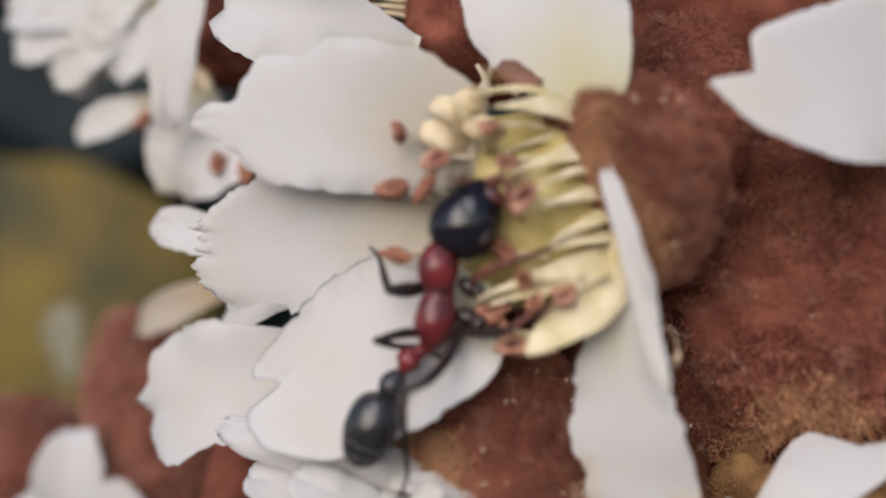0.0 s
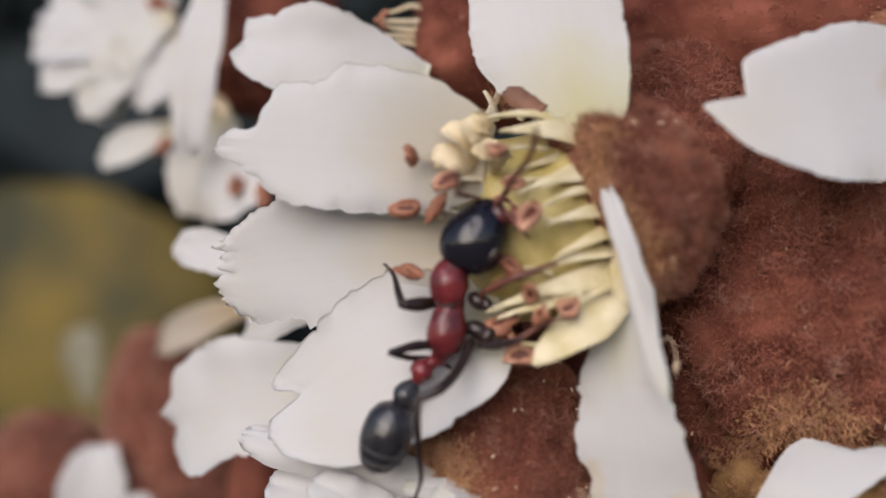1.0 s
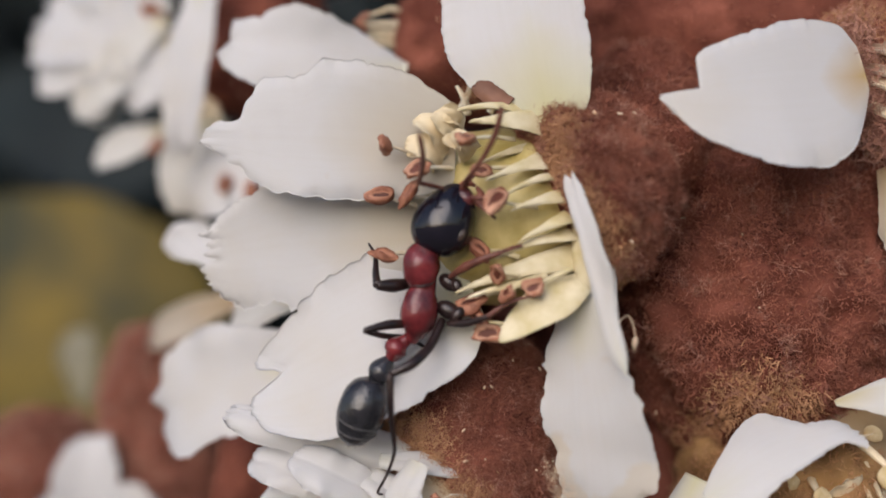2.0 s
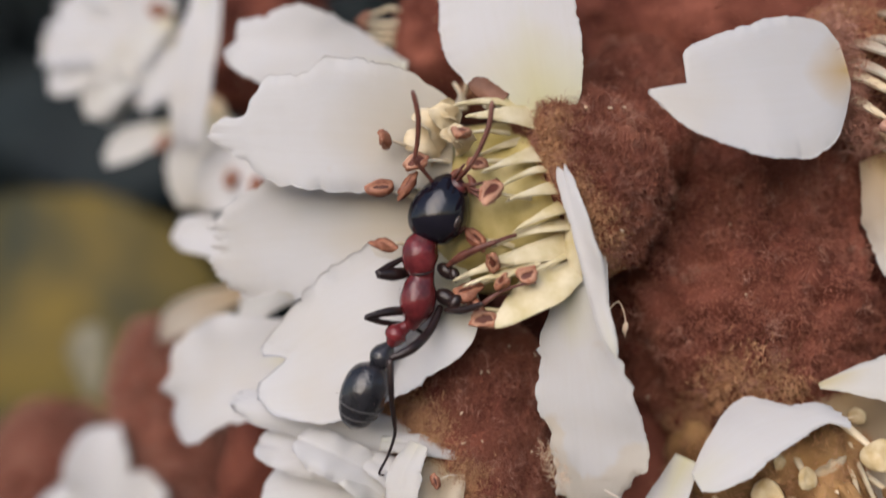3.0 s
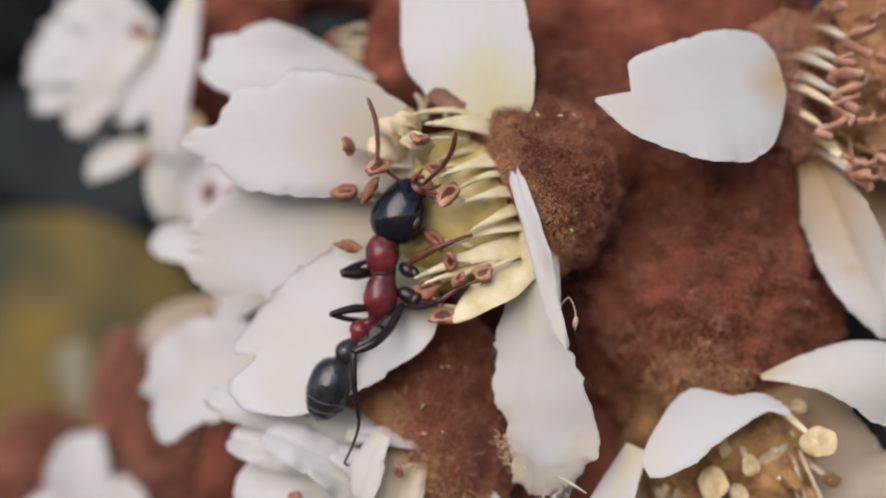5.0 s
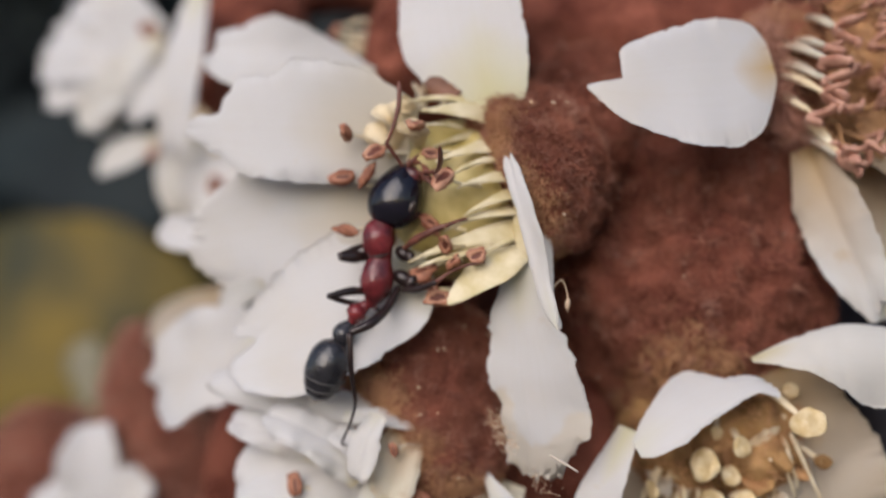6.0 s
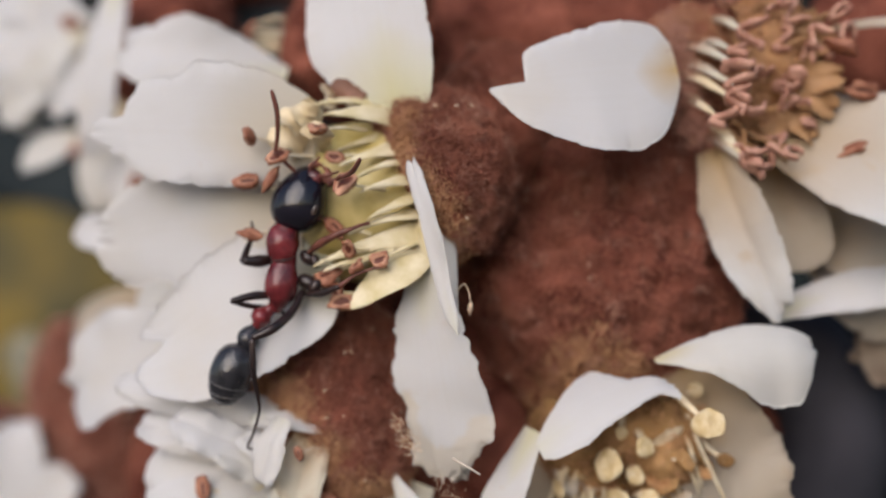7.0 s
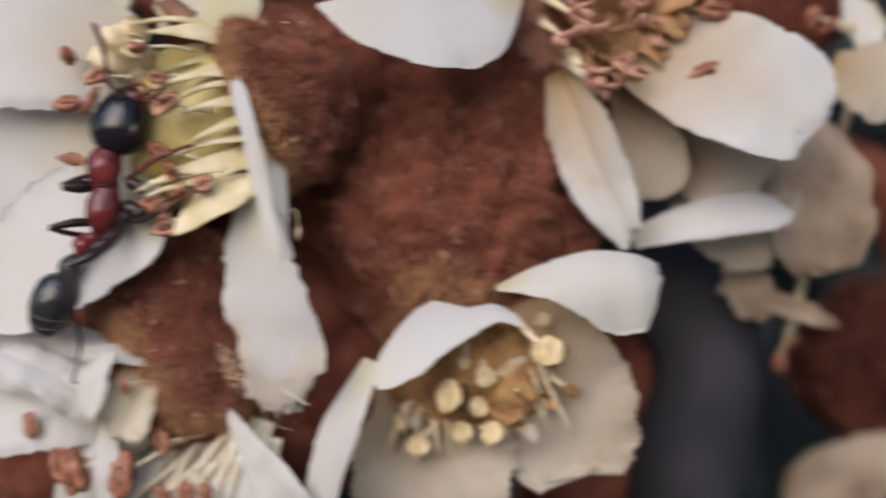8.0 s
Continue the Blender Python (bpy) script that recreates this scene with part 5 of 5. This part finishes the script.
    for i, b in enumerate([(17.21, 8.5, 3.62), (17.75, 8.5, 3.29), (16.27, 13, -8.06), (16.7, 13, -7.22)]):
        stamen(r, (19.41, 10.5, 3.51), b, 380 + i, 0.6, 0.15, fmat=FILAMENT_TAN)
    branch([HUB, (20.69, 23, 0.76), (23.9, 22, -5.6)], [1.6, 1.5, 1.5])


def leaves():
    lf = thing("loquat_leaf", (-73.02, 48, -6.33), "yellowing green loquat leaf, out of focus", "leaf")
    part("blade", leaf_data((-72, 49, -6.6), (-33.6, 46, -2.6), 24, (0.15, -1, 0.4), 0.06, 0.06, 61, 2.4), LEAF, lf)
    part("leaf_stalk", tube_data([(-72, 49, -7.2), (-102.65, 60, -21.41), (-60, 200, -60)], [0.9, 1.2, 2.0]), BARK, lf)
    ld = thing("loquat_leaf", (29.29, 40, -16.77), "dark green loquat leaf, out of focus", "leaf")
    # same leaf colour with the shade painted in
    part("blade", leaf_data((25.77, 40, -26.59), (19.52, 38, -5.5), 9, (-0.2, -1, 0.3), 0.06, 0.1, 62), LEAF_SHADED, ld)
    part("leaf_stalk", tube_data([(25.77, 40, -26.59), (33.19, 60, -47.91), (60, 200, -60)], [0.9, 1.2, 2.0]), BARK, ld)


flower_with_ant()
lower_flower()
upper_flower()
bottom_flower()
back_flowers()
leaves()


# ---- the ant ----
def pivot_part(name, data, mat, parent, at, label=""):
    """A part with its own turning point at (mm, world)."""
    pts, faces, uv = data
    ob = part(name, (np.asarray(pts) - np.array(at) + np.array(origin_of(parent)) / MM, faces, uv), mat, parent, label)
    ob.location = V(at) * MM - origin_of(parent)
    return ob


NECK = (-3.82, -1, -2.14)
ant = thing("ant", (-3.83, -1, -3.06), "black-headed ant with dark red thorax standing on a white petal", "ant")


def build_ant():
    made = {}
    chest = loft_data([(-3.55, -1.1, -1.79), (-3.63, -1.14, -2.00), (-3.75, -1.2, -2.38), (-3.76, -1.2, -2.72), (-3.72, -1.1, -3.06), (-3.77, -1.08, -3.36), (-3.84, -1.05, -3.74), (-3.88, -1.0, -4.05), (-3.97, -0.95, -4.32), (-4.11, -0.92, -4.52)],
                      [0.13, 0.36, 0.50, 0.47, 0.35, 0.44, 0.52, 0.46, 0.29, 0.16], 0.95, ridge=0.035, seed=3)
    thorax = part("thorax", chest, ANT_RED, ant, "dark red thorax")
    bristles(thorax, chest, 50, 611, 0.10, ANT_FEELER, "short fine hairs on the thorax")
    part("suture", tube_data([(-4.08, -1.22, -2.92), (-3.94, -1.42, -3.03), (-3.72, -1.47, -3.07), (-3.5, -1.42, -3.03), (-3.36, -1.22, -2.92)], [0.02, 0.03, 0.032, 0.03, 0.02], 6), ANT_LEG, thorax, "dark seam across the thorax")
    part("petiole", loft_data([(-4.08, -0.92, -4.42), (-4.30, -0.95, -4.58), (-4.44, -1.0, -4.72), (-4.53, -0.97, -4.88), (-4.66, -0.95, -5.05)], [0.15, 0.22, 0.34, 0.27, 0.12], 1.0, 20, 28), ANT_RED, ant)
    part("postpetiole", loft_data([(-4.62, -0.95, -5.0), (-4.82, -0.95, -5.26), (-4.93, -0.97, -5.46), (-5.06, -0.95, -5.68)], [0.12, 0.32, 0.33, 0.16], 1.0, 20, 28), ANT_GREY, ant, "dark waist node")
    ga = np.array((-5.75, -0.95, -7.36)) - np.array((-5.04, -0.95, -5.57))
    belly = loft_data([(-5.04, -0.95, -5.55), (-5.09, -0.96, -5.70), (-5.20, -0.98, -5.98), (-5.34, -1.0, -6.35), (-5.48, -0.98, -6.72), (-5.61, -0.96, -7.05), (-5.70, -0.95, -7.27), (-5.75, -0.95, -7.40)], [0.16, 0.43, 0.62, 0.67, 0.63, 0.50, 0.34, 0.06], 0.95, 32, 60)
    gaster = part("abdomen", belly, ANT_GREY, ant, "dark grey shiny abdomen")
    bristles(gaster, belly, 90, 612, 0.08, ANT_FEELER, "short pale hairs on the abdomen")
    gd, gc = unit(ga), np.array((-5.36, -0.98, -6.46))
    for k, q in enumerate((0.28, 0.62)):
        r = (0.64, 0.55)[k] / 1.36
        u = unit(np.array((0, -1, 0)) - gd * (np.array((0, -1, 0)) @ gd))
        s = np.cross(gd, u)
        ring = [gc + gd * ((0.22, 0.52)[k] + 0.2 * math.sin(a)) + (r + 0.004) * (1 - (0.05, 0.16)[k] * math.sin(a)) * (1.36 * math.cos(a) * s + 1.25 * math.sin(a) * u) for a in np.linspace(0, 2 * math.pi, 33)]
        part("band", tube_data(ring, [0.022] * 33, 6), ANT_BAND, gaster, "thin pale segment edge")
    ha = np.array((-2.75, -1.1, -0.51)) - np.array(NECK)
    hd = unit(ha)
    hs = np.cross(hd, (0, -1, 0))
    hc = np.array((-3.21, -1.15, -1.27))
    head = pivot_part("head", join_data([loft_data([(-3.52, -1.15, -2.15), (-3.49, -1.15, -2.03), (-3.41, -1.15, -1.72), (-3.28, -1.17, -1.33), (-3.13, -1.17, -0.96), (-2.98, -1.13, -0.61), (-2.85, -1.1, -0.36), (-2.77, -1.08, -0.22)],
        [0.16, 0.50, 0.78, 0.85, 0.77, 0.60, 0.40, 0.14], 0.86, 36, 60), tube_data([NECK, (-3.48, -1.1, -2.0)], [0.22, 0.3], 10)]), ANT_BLACK, ant, NECK, "glossy black head")
    part("clypeus", ellipsoid_data(hc + hd * 0.88 + (0, -0.16, 0), hd, 0.44, 0.60, 0.45), ANT_FACE, head, "dark maroon face plate")
    for k in (-1, 1):
        part("mandible", tube_data([tuple(hc + hd * 0.9 + hs * 0.3 * k), tuple(hc + hd * 1.2 + hs * 0.26 * k), tuple(hc + hd * 1.3 + hs * 0.02 * k)], [0.15, 0.12, 0.04], 8), ANT_TAN, head, "reddish-brown jaw")
        part("eye", ellipsoid_data(hc + hd * 0.02 + hs * 0.62 * k + np.array((0, -0.40, 0)), hd, 0.42, 0.22, 0.2, n=10, m=12), ANT_EYE, head, "oval grey-brown eye")
    for k, (o, e) in enumerate([((0.30, 0.0), (0.85, 0.25)), ((0.15, -0.1), (0.62, 0.42)), ((-0.2, -0.1), (-0.15, 0.5)), ((0.4, -0.15), (1.05, -0.02))]):
        a = hc + hd * (1.0 + 0.1 * o[1]) + hs * o[0] + np.array((0, -0.25, 0))
        part("palp", tube_data([tuple(a), tuple(a + hd * e[1] * 0.4 + hs * (e[0] - o[0]) * 0.6 + np.array((0, -0.1, 0))), tuple(a + hd * e[1] + hs * (e[0] - o[0]))], [0.07, 0.06, 0.03], 7), ANT_FEELER, head, "short reddish mouth feeler")
    made["head"] = head
    # legs: each one a leg with femur, shin and foot
    def leg(pts, radii, cut):
        f = part("leg", tube_data(pts[:cut + 1], radii[:cut + 1], 10), ANT_LEG, ant, "dark brown leg")
        part("shin", tube_data(pts[cut:], radii[cut:], 8), ANT_LEG if cut < 3 else ANT_TAN, f)
    def coxa(at, axis, size):
        return part("coxa", ellipsoid_data(at, axis, size * 1.5, size), ANT_LEG, ant, "dark leg base")
    coxa((-3.08, -0.8, -2.91), np.array((-2.79, -1, -3.07)) - (-3.16, -1, -2.82), 0.42)
    coxa((-2.82, -0.9, -3.03), (0.3, 0, -1), 0.3)
    coxa((-3.07, -0.8, -3.67), np.array((-2.71, -1, -3.85)) - (-3.23, -1, -3.56), 0.48)
    coxa((-2.8, -0.9, -3.81), (-0.6, 0, -1), 0.34)
    def long_leg(pts, radii, cut, upper, lower):
        f = part("leg", tube_data(pts[:cut + 1], radii[:cut + 1], 10), upper, ant, "slender dark brown leg")
        part("shin", tube_data(pts[cut:], radii[cut:], 8), lower, f)
    long_leg([(-3.02, -1.0, -2.79), (-2.53, -1.3, -2.54), (-1.99, -1.5, -2.33), (-1.52, -1.5, -2.16), (-1.26, -1.4, -2.04), (-1.02, -1.25, -1.95)], [0.06, 0.13, 0.10, 0.07, 0.06, 0.05], 3, ANT_FEELER, ANT_FEELER)
    long_leg([(-3.06, -0.9, -4.03), (-2.52, -1.1, -4.03), (-1.87, -1.4, -3.86), (-1.44, -1.4, -3.56), (-0.95, -1.35, -3.36), (-0.46, -1.2, -3.26)], [0.07, 0.12, 0.08, 0.055, 0.045, 0.03], 2, ANT_LEG, ANT_FEELER)
    long_leg([(-3.26, -0.7, -3.93), (-3.44, -1.2, -4.62), (-3.79, -1.8, -5.14), (-4.33, -2, -5.42), (-4.31, -1.9, -6.32), (-4.35, -1.4, -7.1), (-4.4, -1.1, -7.54), (-4.7, -0.7, -8.16), (-5.04, -0.35, -8.67), (-4.9, -0.3, -8.74)], [0.11, 0.13, 0.15, 0.10, 0.085, 0.065, 0.05, 0.042, 0.04, 0.03], 3, ANT_LEG, ANT_LEG)
    leg([(-4.07, -0.8, -4.07), (-4.56, -1.3, -4.1), (-5.16, -1.7, -4.29), (-4.76, -1.2, -4.41), (-4.43, -0.5, -4.39)], [0.10, 0.14, 0.08, 0.09, 0.05], 2)
    leg([(-4.12, -0.5, -4.49), (-3.8, -0.3, -4.69), (-3.54, -0.1, -5)], [0.06, 0.05, 0.03], 1)
    fl = part("leg", tube_data([(-4.2, -0.8, -2.95), (-4.54, -1.2, -3.04), (-4.91, -1.5, -3.06)], [0.14, 0.20, 0.12], 10), ANT_LEG, ant, "dark brown folded foreleg")
    knee = (-4.9, -1.5, -3.06)
    made["shin"] = pivot_part("shin", tube_data([knee, (-5.11, -1.2, -2.74), (-5.33, -0.9, -2.28), (-5.66, -0.7, -1.96)], [0.12, 0.1, 0.06, 0.03], 8), ANT_LEG, fl, knee)
    for key in ("left", "right"):
        an = pivot_part("antenna", tube_data([(0, 0, 0), (0, 0.5, 0.03), (0, 1.1, 0)], [0.05, 0.06, 0.068], 10), ANT_FEELER, ant, (0, 0, 0), "reddish-brown elbowed antenna")
        fn = pivot_part("antenna_tip", tube_data([(0, -0.03, 0), (0.06, 0.25, 0), (0.12, 0.6, 0), (0.15, 1.2, 0), (0.05, 1.75, 0), (0, 1.9, 0)], [0.05, 0.062, 0.07, 0.078, 0.07, 0.03], 10), ANT_FEELER, an, (0, 0, 0))
        made[key] = (an, fn)
    return made


ANT = build_ant()
ANT_BASE = ant.location.copy()
ant.location += V(-0.18, 0.85, 0.085) * MM


def aim(at, d, side=(0, -1, 0)):
    """A pose at a place in metres whose y axis points along d."""
    y = Vector(d).normalized()
    x = y.cross(Vector(side)).normalized()
    m = Matrix((x, y, x.cross(y))).transposed().to_4x4()
    m.translation = at
    return m


def reach(a, b, length):
    """The direction from a to b of a rod of that length that shows as long as a to b: the rest of it leans to the viewer."""
    d = Vector((b[0] - a[0], 0, b[2] - a[2]))
    if d.length < length:
        d.y = -math.sqrt(length ** 2 - d.length ** 2)
    return d.normalized()


# seconds, socket, elbow, tip
LEFT = [
    (0.0, (-3, -1.3, -0.46), (-3.3, -1.8, -0.44), (-2.51, -2, -0.52)),
    (0.5, (-3.01, -1.3, -0.39), (-3.31, -1.8, -0.43), (-2.6, -2, -0.51)),
    (1.0, (-3, -1.3, -0.33), (-3.39, -1.8, -0.33), (-3.08, -2, -0.01)),
    (1.5, (-3.02, -1.3, -0.32), (-3.48, -1.8, -0.41), (-3.07, -2, 0.23)),
    (1.7, (-3.04, -1.3, -0.35), (-3.51, -1.8, -0.43), (-3.04, -2, 0.21)),
    (2.8, (-3.37, -1.3, -0.55), (-3.81, -1.8, -0.01), (-4.2, -2, 2.05)),
    (3.0, (-3.32, -1.3, -0.54), (-3.76, -1.8, 0.08), (-3.67, -2, 1.83)),
    (3.5, (-3.31, -1.3, -0.29), (-3.59, -1.8, 0.25), (-2.46, -2, 1.67)),
    (4.5, (-3.25, -1.3, -0.35), (-3.94, -1.8, 0.22), (-4.21, -2, 2.03)),
    (5.8, (-2.91, -1.3, -0.45), (-3.42, -1.8, 0.25), (-3.28, -2, 2.17)),
    (6.5, (-2.91, -1.3, -0.38), (-3.23, -1.8, 0.32), (-2.46, -2, 2.02)),
    (7.0, (-3.21, -1.3, -0.48), (-3.78, -1.8, 0.12), (-3.65, -2, 1.84)),
    (7.3, (-3.05, -1.3, -0.51), (-3.47, -1.8, 0.03), (-3.34, -2, 1.18)),
    (8.0, (-2.97, -1.3, -0.72), (-3.24, -1.8, -0.19), (-2.92, -2, 1.02)),
]
RIGHT = [
    (0.0, (-2.53, -1.3, -0.59), (-1.99, -1.8, -0.44), (-1.32, -2, -0.61)),
    (0.5, (-2.53, -1.3, -0.39), (-2.05, -1.8, -0.06), (-1.52, -2, 0.98)),
    (1.0, (-2.5, -1.3, -0.4), (-1.97, -1.8, 0.15), (-1.25, -2, 1.02)),
    (1.5, (-2.51, -1.3, -0.39), (-1.92, -1.8, -0.06), (-0.95, -2, 0.83)),
    (1.7, (-2.59, -1.3, -0.4), (-2.05, -1.8, -0.06), (-1.15, -2, 1.1)),
    (2.8, (-2.82, -1.3, -0.56), (-2.26, -1.8, -0.19), (-1.72, -2, 1.65)),
    (3.5, (-2.55, -1.3, -0.36), (-1.92, -1.8, -0.21), (-0.94, -2, 0.9)),
    (4.5, (-2.51, -1.3, -0.34), (-2.05, -1.8, -0.01), (-1.23, -2, 1.26)),
    (5.8, (-2.51, -1.3, -0.55), (-1.86, -1.8, -0.85), (-1.4, -2, -0.66)),
    (6.5, (-2.21, -1.3, -0.37), (-1.7, -1.8, -0.04), (-0.99, -2, 0.92)),
    (7.0, (-2.32, -1.3, -0.8), (-1.65, -1.8, -0.69), (-0.6, -2, -0.52)),
    (7.3, (-2.37, -1.3, -0.55), (-1.63, -1.8, -0.56), (-0.78, -2, 0.3)),
    (8.0, (-2.54, -1.3, -0.77), (-1.79, -1.8, -0.66), (-0.71, -2, -0.55)),
]


def motions():
    home = Matrix.Translation(ant.location)
    walk(ant, [(0, home), (8, home)])
    neck = ANT["head"].location.copy()
    walk(ANT["head"], [(t, Matrix.Translation(neck) @ pose(0, 0, 0, 0, a, 0)) for t, a in ((0, 9), (1.5, 8), (2.8, 2), (3.5, 1), (4.5, 1), (5.8, 1), (6.5, 1), (7, -1), (8, -4))])
    shin = ANT["shin"].location.copy()
    walk(ANT["shin"], [(t, Matrix.Translation(shin) @ pose(0, 0, 0, a, b, 0)) for t, a, b in ((0, 0, 0), (1.7, 0, 2), (2.8, 0, 70), (3.5, 0, 84), (6.5, 0, 84), (7, 0, 30), (7.3, 0, 84), (8, 0, 84))])
    base = ANT_BASE
    for key, rows in (("left", LEFT), ("right", RIGHT)):
        an, fn = ANT[key]
        first, second = [], []
        for t, a, b, c in rows:
            m = aim(V(a) * MM - base, reach(a, b, 1.1))
            end = m @ Vector((0, 1.1 * MM, 0))
            e = (end + base) / MM
            n = aim(end, reach(e, c, 1.9))
            first.append((t, m))
            second.append((t, m.inverted() @ n))
        walk(an, first)
        walk(fn, second)


motions()
